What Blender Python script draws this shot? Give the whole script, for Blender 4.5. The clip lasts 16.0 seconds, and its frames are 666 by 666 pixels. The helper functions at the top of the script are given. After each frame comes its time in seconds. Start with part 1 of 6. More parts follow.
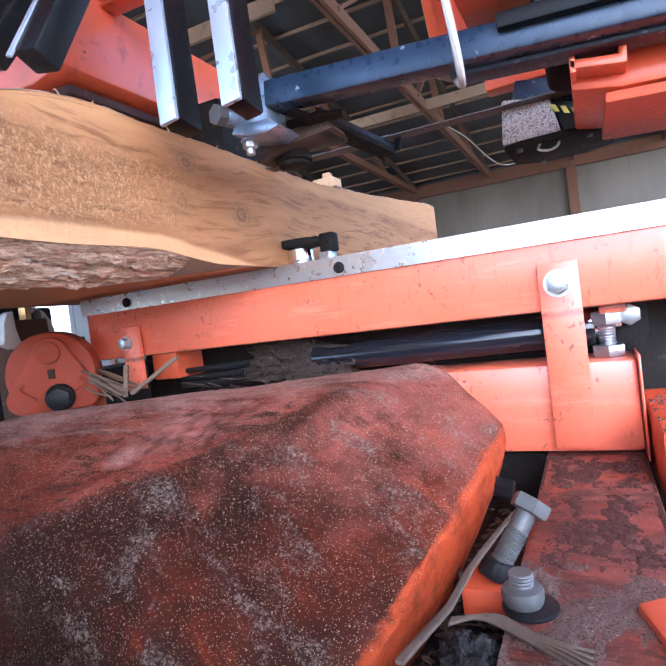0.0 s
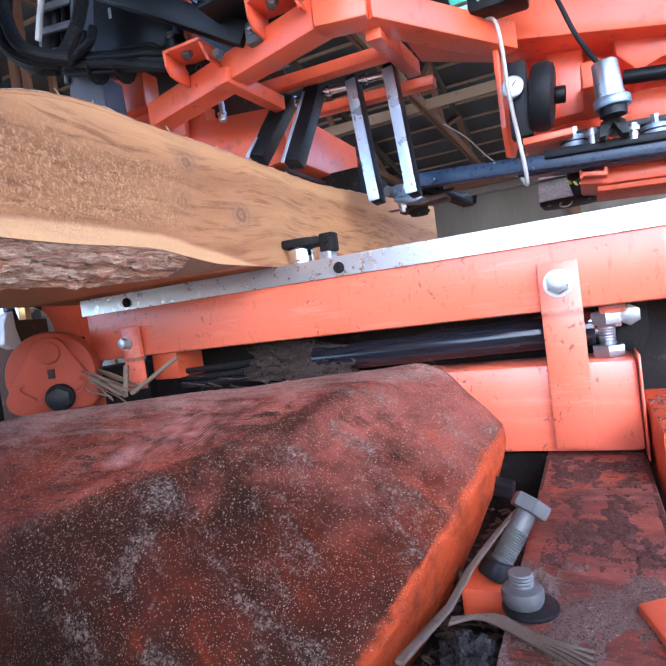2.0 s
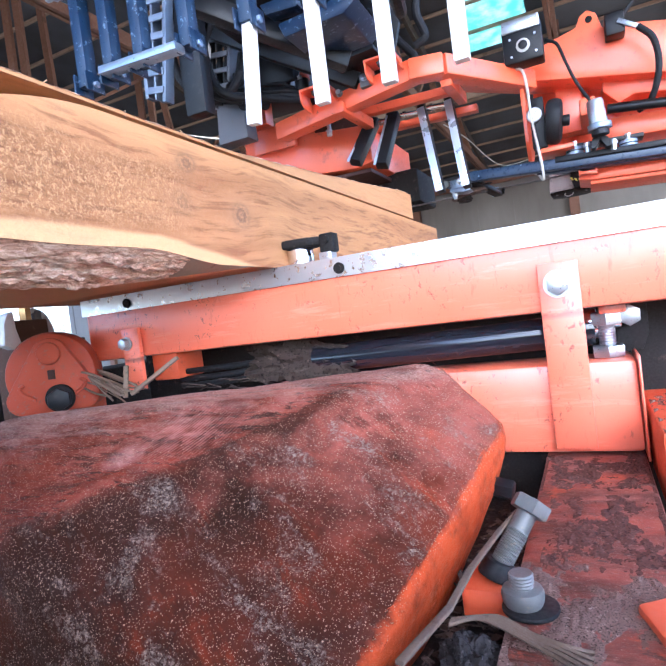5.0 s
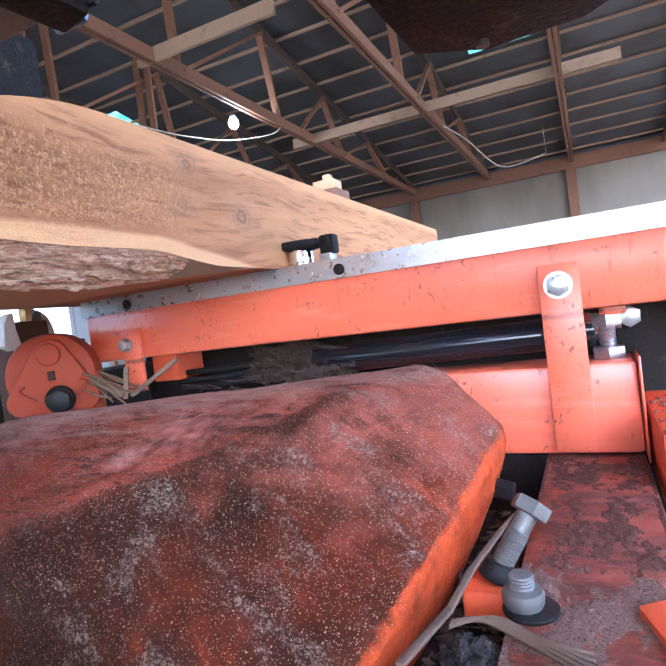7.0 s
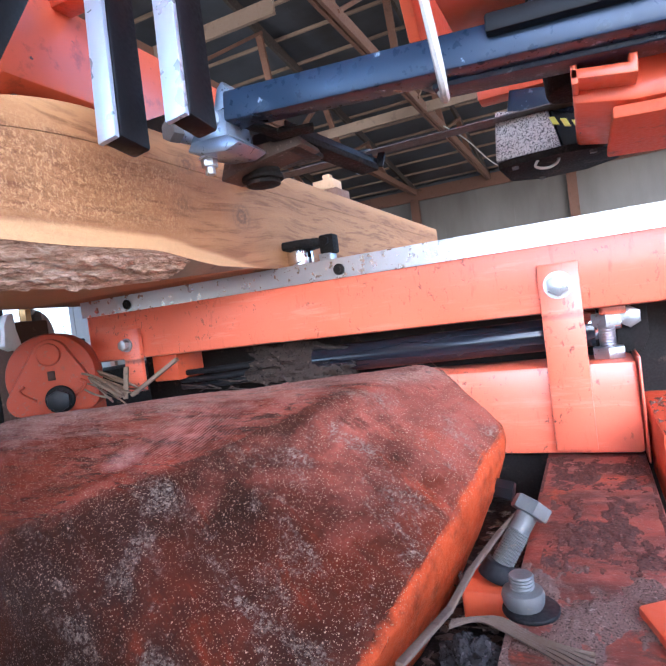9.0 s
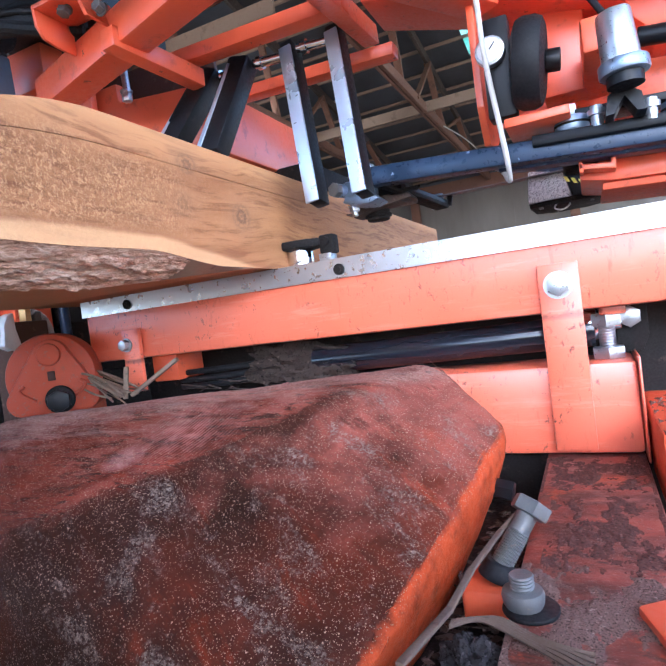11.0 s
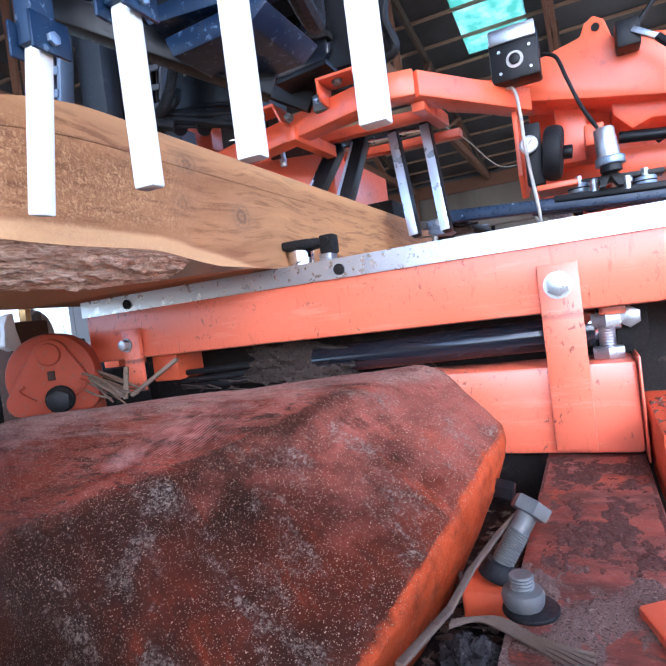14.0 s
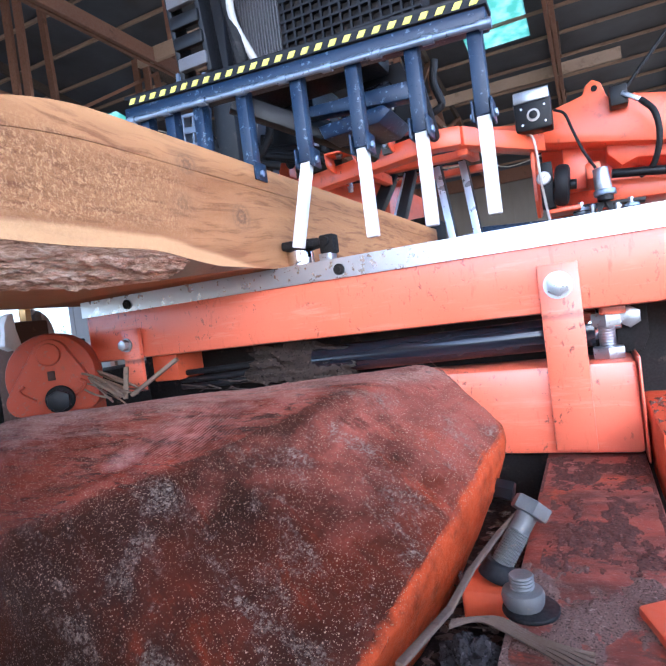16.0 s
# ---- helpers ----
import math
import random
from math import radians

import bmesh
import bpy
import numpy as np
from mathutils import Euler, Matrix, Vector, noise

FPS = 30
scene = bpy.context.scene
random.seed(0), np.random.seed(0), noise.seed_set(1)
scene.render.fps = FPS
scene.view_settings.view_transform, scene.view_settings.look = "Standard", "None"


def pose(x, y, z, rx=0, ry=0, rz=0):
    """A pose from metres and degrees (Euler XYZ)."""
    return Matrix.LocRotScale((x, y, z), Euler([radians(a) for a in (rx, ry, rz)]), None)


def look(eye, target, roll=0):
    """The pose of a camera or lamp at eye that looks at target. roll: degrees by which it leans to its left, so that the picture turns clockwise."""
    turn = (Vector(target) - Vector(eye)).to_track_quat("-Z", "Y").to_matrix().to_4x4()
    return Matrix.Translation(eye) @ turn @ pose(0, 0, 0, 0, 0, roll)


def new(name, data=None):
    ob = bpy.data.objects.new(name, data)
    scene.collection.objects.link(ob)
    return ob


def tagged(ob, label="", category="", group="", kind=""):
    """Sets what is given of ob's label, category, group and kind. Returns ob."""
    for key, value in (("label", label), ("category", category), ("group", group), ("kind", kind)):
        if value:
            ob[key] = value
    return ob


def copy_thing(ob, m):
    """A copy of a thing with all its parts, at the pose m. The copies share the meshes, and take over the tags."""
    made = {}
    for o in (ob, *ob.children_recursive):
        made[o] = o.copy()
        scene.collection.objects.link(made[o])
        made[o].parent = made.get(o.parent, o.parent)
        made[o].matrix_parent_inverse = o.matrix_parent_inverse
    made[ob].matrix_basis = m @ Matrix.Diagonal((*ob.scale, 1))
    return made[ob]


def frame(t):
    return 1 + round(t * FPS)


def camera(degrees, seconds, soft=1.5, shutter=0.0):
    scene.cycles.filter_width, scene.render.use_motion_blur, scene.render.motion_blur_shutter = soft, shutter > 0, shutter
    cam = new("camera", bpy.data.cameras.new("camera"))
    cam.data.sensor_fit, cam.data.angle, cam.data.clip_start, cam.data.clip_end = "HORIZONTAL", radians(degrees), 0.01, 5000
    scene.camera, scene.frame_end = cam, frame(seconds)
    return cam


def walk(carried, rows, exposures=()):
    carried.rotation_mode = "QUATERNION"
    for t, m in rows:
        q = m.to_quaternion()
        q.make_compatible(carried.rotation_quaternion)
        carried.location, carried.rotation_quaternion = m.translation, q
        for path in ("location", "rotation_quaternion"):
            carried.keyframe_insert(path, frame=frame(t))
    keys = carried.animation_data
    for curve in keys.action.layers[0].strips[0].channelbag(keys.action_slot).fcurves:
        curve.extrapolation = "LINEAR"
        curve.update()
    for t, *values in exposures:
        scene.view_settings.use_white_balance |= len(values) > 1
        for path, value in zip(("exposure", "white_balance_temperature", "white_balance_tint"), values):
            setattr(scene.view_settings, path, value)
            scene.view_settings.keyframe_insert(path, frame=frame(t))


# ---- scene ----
cam = camera(61.9, 16.0, soft=1.7)
Z0 = 0.80                                  # height of the lens over the ground
EYE = (0.0, 0.0, Z0)
VIEW_A = look(EYE, (-0.42491, 0.90462, Z0 - 0.03333), -7.235)
VIEW_B = look(EYE, (-0.42468, 0.90451, Z0 - 0.03010), -7.235)
walk(cam, [(0.0, VIEW_A), (4.3, VIEW_A), (6.2, VIEW_B), (16.0, VIEW_B)], exposures=[(0.0, 2.95, 4880, 12), (1.5, 2.8, 4880, 12), (3.5, 2.7, 4880, 12), (6.3, 3.45, 4880, 12), (7.5, 3.4, 4880, 12), (9.0, 3.1, 4880, 12), (12.5, 2.75, 4880, 12), (16.0, 2.7, 4880, 12)])

# ---- light ----
world = bpy.data.worlds.new("sky")
scene.world = world
world.use_nodes = True
wn = world.node_tree.nodes
sky = wn.new("ShaderNodeTexSky")
sky.sky_type = "NISHITA"
sky.sun_disc = False
sky.sun_elevation, sky.sun_rotation = radians(40), radians(150)
sky.dust_density = 3.0
wn["Background"].inputs["Strength"].default_value = 0.15
world.node_tree.links.new(sky.outputs[0], wn["Background"].inputs["Color"])
sun = new("sun", bpy.data.lights.new("sun", "SUN"))
sun.data.energy, sun.data.angle, sun.data.color = 1.2, radians(12), (1.0, 0.95, 0.88)
sun.matrix_world = look((6, -9, 9), (0, 0, 0))


# ---- materials ----
def nodes_of(name):
    m = bpy.data.materials.new(name)
    m.use_nodes = True
    nt = m.node_tree
    return m, nt, nt.nodes["Principled BSDF"]


def coords(nt, scale=(1, 1, 1), kind="Object"):
    tc = nt.nodes.new("ShaderNodeTexCoord")
    mp = nt.nodes.new("ShaderNodeMapping")
    mp.inputs["Scale"].default_value = scale
    nt.links.new(tc.outputs[kind], mp.inputs[0])
    return mp.outputs[0]


def noise_tex(nt, vec, scale, detail=4.0, rough=0.55, distort=0.0):
    n = nt.nodes.new("ShaderNodeTexNoise")
    n.inputs["Scale"].default_value, n.inputs["Detail"].default_value = scale, detail
    n.inputs["Roughness"].default_value, n.inputs["Distortion"].default_value = rough, distort
    nt.links.new(vec, n.inputs["Vector"])
    return n.outputs["Fac"]


def ramp(nt, fac, *stops):
    r = nt.nodes.new("ShaderNodeValToRGB")
    e = r.color_ramp.elements
    while len(e) < len(stops):
        e.new(0.5)
    for el, (p, c) in zip(e, stops):
        el.position = p
        el.color = (c, c, c, 1) if isinstance(c, (int, float)) else (*c, 1)
    nt.links.new(fac, r.inputs[0])
    return r.outputs[0]


def mix(nt, fac, a, b, mode="MIX"):
    m = nt.nodes.new("ShaderNodeMix")
    m.data_type, m.blend_type = "RGBA", mode
    for sock, v in ((m.inputs[0], fac), (m.inputs[6], a), (m.inputs[7], b)):
        if isinstance(v, (int, float)):
            sock.default_value = v
        elif isinstance(v, tuple):
            sock.default_value = (*v, 1)
        else:
            nt.links.new(v, sock)
    return m.outputs[2]


def calc(nt, op, a, b=0.0):
    m = nt.nodes.new("ShaderNodeMath")
    m.operation = op
    for sock, v in ((m.inputs[0], a), (m.inputs[1], b)):
        if isinstance(v, (int, float)):
            sock.default_value = v
        else:
            nt.links.new(v, sock)
    return m.outputs[0]


def bump(nt, bsdf, height, strength, distance):
    b = nt.nodes.new("ShaderNodeBump")
    b.inputs["Strength"].default_value, b.inputs["Distance"].default_value = strength, distance
    nt.links.new(height, b.inputs["Height"])
    nt.links.new(b.outputs[0], bsdf.inputs["Normal"])


def painted(name, base, rough=0.4, metal=0.0, dirt=(0.10, 0.07, 0.05), amount=0.5, scale=30.0, worn=None, wornat=0.63, coat=0.0, spec=0.5):
    """Painted or bare metal with two scales of dirt and a little relief."""
    m, nt, b = nodes_of(name)
    v = coords(nt)
    big = noise_tex(nt, v, scale * 0.25, 5)
    fine = noise_tex(nt, v, scale * 6, 3)
    col = mix(nt, ramp(nt, big, (0.35, 0.0), (0.75, 0.25)), base, tuple(c * 0.75 for c in base))
    spots = calc(nt, "MULTIPLY", ramp(nt, noise_tex(nt, v, scale, 6, 0.65), (0.58, 0.0), (0.70, 1.0)), amount)
    col = mix(nt, spots, col, dirt)
    if worn:
        col = mix(nt, ramp(nt, noise_tex(nt, v, scale * 1.7, 5, 0.7), (wornat, 0.0), (wornat + 0.03, 1.0)), col, worn)
    nt.links.new(col, b.inputs["Base Color"])
    nt.links.new(ramp(nt, fine, (0.3, rough * 0.8), (0.7, min(1, rough * 1.3))), b.inputs["Roughness"])
    b.inputs["Metallic"].default_value = metal
    b.inputs["Coat Weight"].default_value, b.inputs["Coat Roughness"].default_value = coat, 0.22
    b.inputs["Specular IOR Level"].default_value = spec
    bump(nt, b, fine, 0.12, 0.0006)
    return m


ORANGE = painted("orange_paint", (0.78, 0.125, 0.042), 0.38, dirt=(0.34, 0.06, 0.025), amount=0.6, scale=28, worn=(0.10, 0.05, 0.035), wornat=0.665, coat=0.3)
ORANGE_OLD = painted("dull_orange_paint", (0.62, 0.10, 0.03), 0.55, dirt=(0.13, 0.05, 0.03), amount=0.75, scale=45)
BLUE = painted("blue_black_paint", (0.006, 0.019, 0.050), 0.34, dirt=(0.05, 0.05, 0.05), amount=0.35, scale=60, worn=(0.10, 0.14, 0.20), wornat=0.60, spec=0.4)
BLACK = painted("black_paint", (0.006, 0.006, 0.007), 0.42, dirt=(0.05, 0.04, 0.035), amount=0.3, scale=40, spec=0.3)
RUBBER = painted("black_rubber", (0.008, 0.008, 0.009), 0.6, dirt=(0.06, 0.05, 0.045), amount=0.35, scale=50, spec=0.3)
# Sooty steel; near black, it also paints shade into the bed gaps.
SOOTSHADE = painted("soot_and_shade_steel", (0.014, 0.012, 0.011), 0.75, dirt=(0.10, 0.07, 0.05), amount=0.6, scale=60, spec=0.2)
GREYSTEEL = painted("grey_plastic", (0.11, 0.11, 0.12), 0.5, amount=0.5, scale=50)
BLUEGREY = painted("blue_grey_plate", (0.16, 0.20, 0.27), 0.42, 0.2, amount=0.4, scale=40)
DULLZINC = painted("dull_zinc", (0.135, 0.135, 0.13), 0.5, 0.3, dirt=(0.22, 0.17, 0.13), amount=0.85, scale=110)
ZINC = painted("zinc_plated_steel", (0.46, 0.48, 0.50), 0.32, 0.85, amount=0.25, scale=60)
BLADESTEEL = painted("used_blade_steel", (0.15, 0.125, 0.115), 0.45, 0.5, dirt=(0.05, 0.035, 0.03), amount=0.7, scale=40)
CHROME = painted("chromed_steel", (0.75, 0.76, 0.78), 0.14, 1.0, amount=0.12, scale=40)
STEEL = painted("stainless_strip", (0.56, 0.57, 0.58), 0.3, 0.9, dirt=(0.3, 0.29, 0.28), amount=0.1, scale=16)
WHITE = painted("white_plastic", (0.72, 0.72, 0.70), 0.5, dirt=(0.40, 0.38, 0.36), amount=0.35, scale=45)
GLOSSBLACK = painted("glossy_black_cylinder", (0.012, 0.014, 0.02), 0.12, amount=0.1, scale=40)
BLUESTEEL = painted("scraped_blue_steel", (0.25, 0.31, 0.40), 0.32, 0.6, dirt=(0.05, 0.06, 0.08), amount=0.25, scale=25)
SCRAPED = painted("bare_scraped_edge", (0.55, 0.63, 0.74), 0.3, 0.6, dirt=(0.16, 0.26, 0.45), amount=0.7, scale=5)
GRITTY = painted("gritty_brown_crust", (0.085, 0.058, 0.045), 0.95, dirt=(0.26, 0.20, 0.17), amount=0.7, scale=260)
BAR = painted("dark_blue_bar", (0.018, 0.034, 0.068), 0.3, 0.15, dirt=(0.03, 0.035, 0.05), amount=0.5, scale=18, worn=(0.32, 0.40, 0.52))
PALEDUST = painted("pale_dust_crust", (0.66, 0.62, 0.60), 0.9, dirt=(0.05, 0.04, 0.035), amount=0.95, scale=420, worn=(0.05, 0.045, 0.05), wornat=0.53)
DUST = painted("sawdust_crust", (0.17, 0.105, 0.085), 0.95, dirt=(0.42, 0.32, 0.27), amount=0.95, scale=430, worn=(0.035, 0.020, 0.015), wornat=0.55, spec=0.1)
REDCLEAN = painted("dull_red_housing", (0.40, 0.068, 0.030), 0.55, dirt=(0.20, 0.085, 0.06), amount=0.85, scale=70, worn=(0.30, 0.10, 0.07), wornat=0.60, spec=0.25)
MAROON = painted("dark_maroon_steel", (0.055, 0.022, 0.016), 0.6, dirt=(0.12, 0.08, 0.06), amount=0.7, scale=50, spec=0.3)
YELLOW = painted("yellow_tape", (0.80, 0.72, 0.12), 0.5, amount=0.2)
GREYHOSE = painted("grey_hose", (0.48, 0.47, 0.44), 0.6, amount=0.4, scale=60)
TIMBER = painted("weathered_timber", (0.165, 0.082, 0.050), 0.8, dirt=(0.075, 0.040, 0.026), amount=0.75, scale=7)
PALE = painted("fresh_offcut", (0.50, 0.31, 0.17), 0.75, amount=0.3, scale=20)


def roof_material():
    m, nt, b = nodes_of("dark_metal_sheet")
    v = coords(nt)
    n = noise_tex(nt, v, 0.9, 6)
    col = mix(nt, ramp(nt, n, (0.35, 0.0), (0.7, 1.0)), (0.080, 0.090, 0.108), (0.035, 0.033, 0.034))
    nt.links.new(col, b.inputs["Base Color"])
    b.inputs["Roughness"].default_value = 0.5
    b.inputs["Metallic"].default_value = 0.3
    bump(nt, b, noise_tex(nt, v, 14, 3), 0.2, 0.01)
    return m


def skylight_material():
    m, nt, b = nodes_of("green_translucent_sheet")
    tr = nt.nodes.new("ShaderNodeBsdfTranslucent")
    tr.inputs[0].default_value = (0.25, 0.85, 0.62, 1)
    nt.links.new(tr.outputs[0], nt.nodes["Material Output"].inputs[0])
    v = coords(nt)
    nt.links.new(mix(nt, ramp(nt, noise_tex(nt, v, 6, 5), (0.4, 0.0), (0.7, 1.0)), (0.22, 0.40, 0.31), (0.48, 0.60, 0.53)), tr.inputs[0])
    return m


def wall_material():
    m, nt, b = nodes_of("pale_wall_sheet")
    v = coords(nt, (1, 1, 0.3))
    col = mix(nt, ramp(nt, noise_tex(nt, v, 1.6, 6), (0.35, 0.0), (0.75, 1.0)), (0.20, 0.185, 0.165), (0.13, 0.115, 0.10))
    nt.links.new(col, b.inputs["Base Color"])
    b.inputs["Roughness"].default_value = 0.75
    return m


def ground_material():
    m, nt, b = nodes_of("dirt_and_sawdust")
    v = coords(nt)
    col = mix(nt, ramp(nt, noise_tex(nt, v, 1.2, 8, 0.65), (0.35, 0.0), (0.65, 1.0)), (0.13, 0.10, 0.075), (0.36, 0.27, 0.17))
    nt.links.new(col, b.inputs["Base Color"])
    b.inputs["Roughness"].default_value = 0.95
    bump(nt, b, noise_tex(nt, v, 30, 5), 0.5, 0.02)
    return m


def sep(nt, vec):
    s = nt.nodes.new("ShaderNodeSeparateXYZ")
    nt.links.new(vec, s.inputs[0])
    return s.outputs


def knot(nt, vec, at, size):
    """Distance field of a knot: 0 in its heart, 1 outside."""
    d = nt.nodes.new("ShaderNodeVectorMath")
    d.operation = "SUBTRACT"
    nt.links.new(vec, d.inputs[0])
    d.inputs[1].default_value = at
    sc = nt.nodes.new("ShaderNodeVectorMath")
    sc.operation = "MULTIPLY"
    nt.links.new(d.outputs[0], sc.inputs[0])
    sc.inputs[1].default_value = (0.2 / size, 1 / (size * 1.3), 1 / size)
    ln = nt.nodes.new("ShaderNodeVectorMath")
    ln.operation = "LENGTH"
    nt.links.new(sc.outputs[0], ln.inputs[0])
    return ln.outputs["Value"]


def cut_wood_material():
    """Fresh sawn face: long grain along y, torn fuzzy saw marks, pale sapwood along both rims, knots."""
    m, nt, b = nodes_of("fresh_sawn_wood")
    raw = coords(nt)
    # Bend the grain around with slow noise.
    slow = nt.nodes.new("ShaderNodeTexNoise")
    slow.inputs["Scale"].default_value = 4.5
    slow.inputs["Detail"].default_value = 2
    nt.links.new(raw, slow.inputs["Vector"])
    add = nt.nodes.new("ShaderNodeVectorMath")
    add.operation = "MULTIPLY_ADD"
    nt.links.new(slow.outputs["Color"], add.inputs[0])
    add.inputs[1].default_value = (0.03, 0.03, 0.05)
    nt.links.new(raw, add.inputs[2])
    st = nt.nodes.new("ShaderNodeMapping")
    st.inputs["Scale"].default_value = (1, 0.07, 1)
    nt.links.new(add.outputs[0], st.inputs[0])
    grain = noise_tex(nt, st.outputs[0], 150, 7, 0.68)
    broad = noise_tex(nt, st.outputs[0], 26, 4, 0.6)
    fuzz = noise_tex(nt, raw, 210, 6, 0.72, 1.2)
    patch = noise_tex(nt, raw, 9, 4)
    xyz = sep(nt, raw)
    col = mix(nt, ramp(nt, broad, (0.32, 0.0), (0.68, 1.0)), (0.31, 0.130, 0.042), (0.50, 0.245, 0.092))
    col = mix(nt, ramp(nt, grain, (0.50, 0.0), (0.62, 0.8)), col, (0.21, 0.078, 0.024))
    # A torn, hairy stretch in the middle of the near half.
    torn = ramp(nt, calc(nt, "ADD", xyz[1], calc(nt, "MULTIPLY", patch, 0.5)), (0.62, 1.0), (0.80, 0.12))
    band = calc(nt, "ADD", xyz[2], calc(nt, "MULTIPLY", calc(nt, "SUBTRACT", patch, 0.5), 0.07))
    torn = calc(nt, "MULTIPLY", torn, ramp(nt, calc(nt, "MULTIPLY", band, 4.0), (0.42, 0.3), (0.50, 1.0), (0.72, 1.0), (0.82, 0.1)))
    col = mix(nt, calc(nt, "MULTIPLY", ramp(nt, fuzz, (0.48, 0.0), (0.60, 0.85)), torn), col, (0.66, 0.38, 0.17))
    pits = calc(nt, "MULTIPLY", ramp(nt, noise_tex(nt, raw, 240, 5, 0.75, 1.6), (0.53, 0.0), (0.62, 0.9)), torn)
    col = mix(nt, pits, col, (0.20, 0.075, 0.026))
    # Sapwood: a band over the lower rim, which follows the rim down, and a smoother one under the upper rim.
    wob = calc(nt, "MULTIPLY", calc(nt, "SUBTRACT", noise_tex(nt, raw, 6, 3), 0.5), 0.012)
    lo = calc(nt, "ADD", calc(nt, "ADD", xyz[2], wob), calc(nt, "MULTIPLY", calc(nt, "MAXIMUM", calc(nt, "SUBTRACT", xyz[1], 0.48), 0.0), 0.16))
    sap = ramp(nt, calc(nt, "MULTIPLY", lo, 4.0), (0.432, 1.0), (0.454, 0.0))
    col = mix(nt, calc(nt, "MULTIPLY", sap, calc(nt, "ADD", 0.55, calc(nt, "MULTIPLY", fuzz, 0.4))), col, (0.68, 0.40, 0.18))
    edge = ramp(nt, calc(nt, "MULTIPLY", lo, 4.0), (0.438, 0.0), (0.456, 0.55), (0.49, 0.0))
    col = mix(nt, edge, col, (0.30, 0.125, 0.040))
    rim = ramp(nt, calc(nt, "MULTIPLY", calc(nt, "ADD", xyz[2], wob), 4.0), (0.83, 0.0), (0.88, 0.5))
    col = mix(nt, rim, col, (0.62, 0.33, 0.135))
    # Knots: dark hearts with torn rings around.
    for at, size, deep in (((-0.416, 0.641, 0.147), 0.0125, 0.95), ((-0.416, 0.537, 0.208), 0.0105, 0.75), ((-0.416, 0.524, 0.156), 0.011, 0.4)):
        d = knot(nt, add.outputs[0], tuple(a + o for a, o in zip(at, (0.015, 0.015, 0.025))), size)
        ringv = calc(nt, "SINE", calc(nt, "ADD", calc(nt, "MULTIPLY", d, 9.0), calc(nt, "MULTIPLY", patch, 14.0)))
        near = ramp(nt, calc(nt, "MULTIPLY", d, 0.5), (0.30, deep), (0.80, 0.0))
        dark = calc(nt, "MULTIPLY", near, ramp(nt, calc(nt, "ADD", calc(nt, "MULTIPLY", ringv, 0.07), fuzz), (0.44, 1.0), (0.60, 0.0)))
        col = mix(nt, dark, col, (0.085, 0.042, 0.022))
        halo = ramp(nt, calc(nt, "MULTIPLY", d, 0.25), (0.25, deep * 0.4), (0.75, 0.0))
        col = mix(nt, halo, col, (0.34, 0.17, 0.075))
    nt.links.new(col, b.inputs["Base Color"])
    b.inputs["Roughness"].default_value = 0.72
    bump(nt, b, calc(nt, "ADD", calc(nt, "MULTIPLY", fuzz, calc(nt, "ADD", torn, 0.2)), calc(nt, "MULTIPLY", grain, 0.3)), 0.9, 0.003)
    return m


def bark_material():
    m, nt, b = nodes_of("rough_bark")
    n = noise_tex(nt, coords(nt, (1, 0.22, 1)), 170, 9, 0.78, 0.9)
    chunk = noise_tex(nt, coords(nt, (1, 0.5, 1)), 45, 5, 0.7, 0.5)
    col = ramp(nt, n, (0.32, (0.07, 0.034, 0.020)), (0.41, (0.42, 0.23, 0.13)), (0.50, (0.66, 0.43, 0.28)), (0.62, (0.86, 0.68, 0.50)))
    col = mix(nt, ramp(nt, chunk, (0.54, 0.0), (0.64, 0.7)), col, (0.14, 0.070, 0.042))
    nt.links.new(col, b.inputs["Base Color"])
    b.inputs["Roughness"].default_value = 0.9
    bump(nt, b, calc(nt, "ADD", n, calc(nt, "MULTIPLY", chunk, 0.8)), 0.9, 0.005)
    return m


def axes(nt, vec, e1, e2, e3):
    """vec read along three directions of its own, the first one stretched or squeezed by the length of e1."""
    out = nt.nodes.new("ShaderNodeCombineXYZ")
    for k, e in enumerate((e1, e2, e3)):
        d = nt.nodes.new("ShaderNodeVectorMath")
        d.operation = "DOT_PRODUCT"
        nt.links.new(vec, d.inputs[0])
        d.inputs[1].default_value = e
        nt.links.new(d.outputs["Value"], out.inputs[k])
    return out.outputs[0]


def spot(nt, vec, at, r0, r1):
    """1 within r0 of the place, 0 beyond r1."""
    d = nt.nodes.new("ShaderNodeVectorMath")
    d.operation = "DISTANCE"
    nt.links.new(vec, d.inputs[0])
    d.inputs[1].default_value = at
    return d.outputs["Value"], ramp(nt, calc(nt, "MULTIPLY", d.outputs["Value"], 4.0), (r0 * 4, 1.0), (r1 * 4, 0.0))


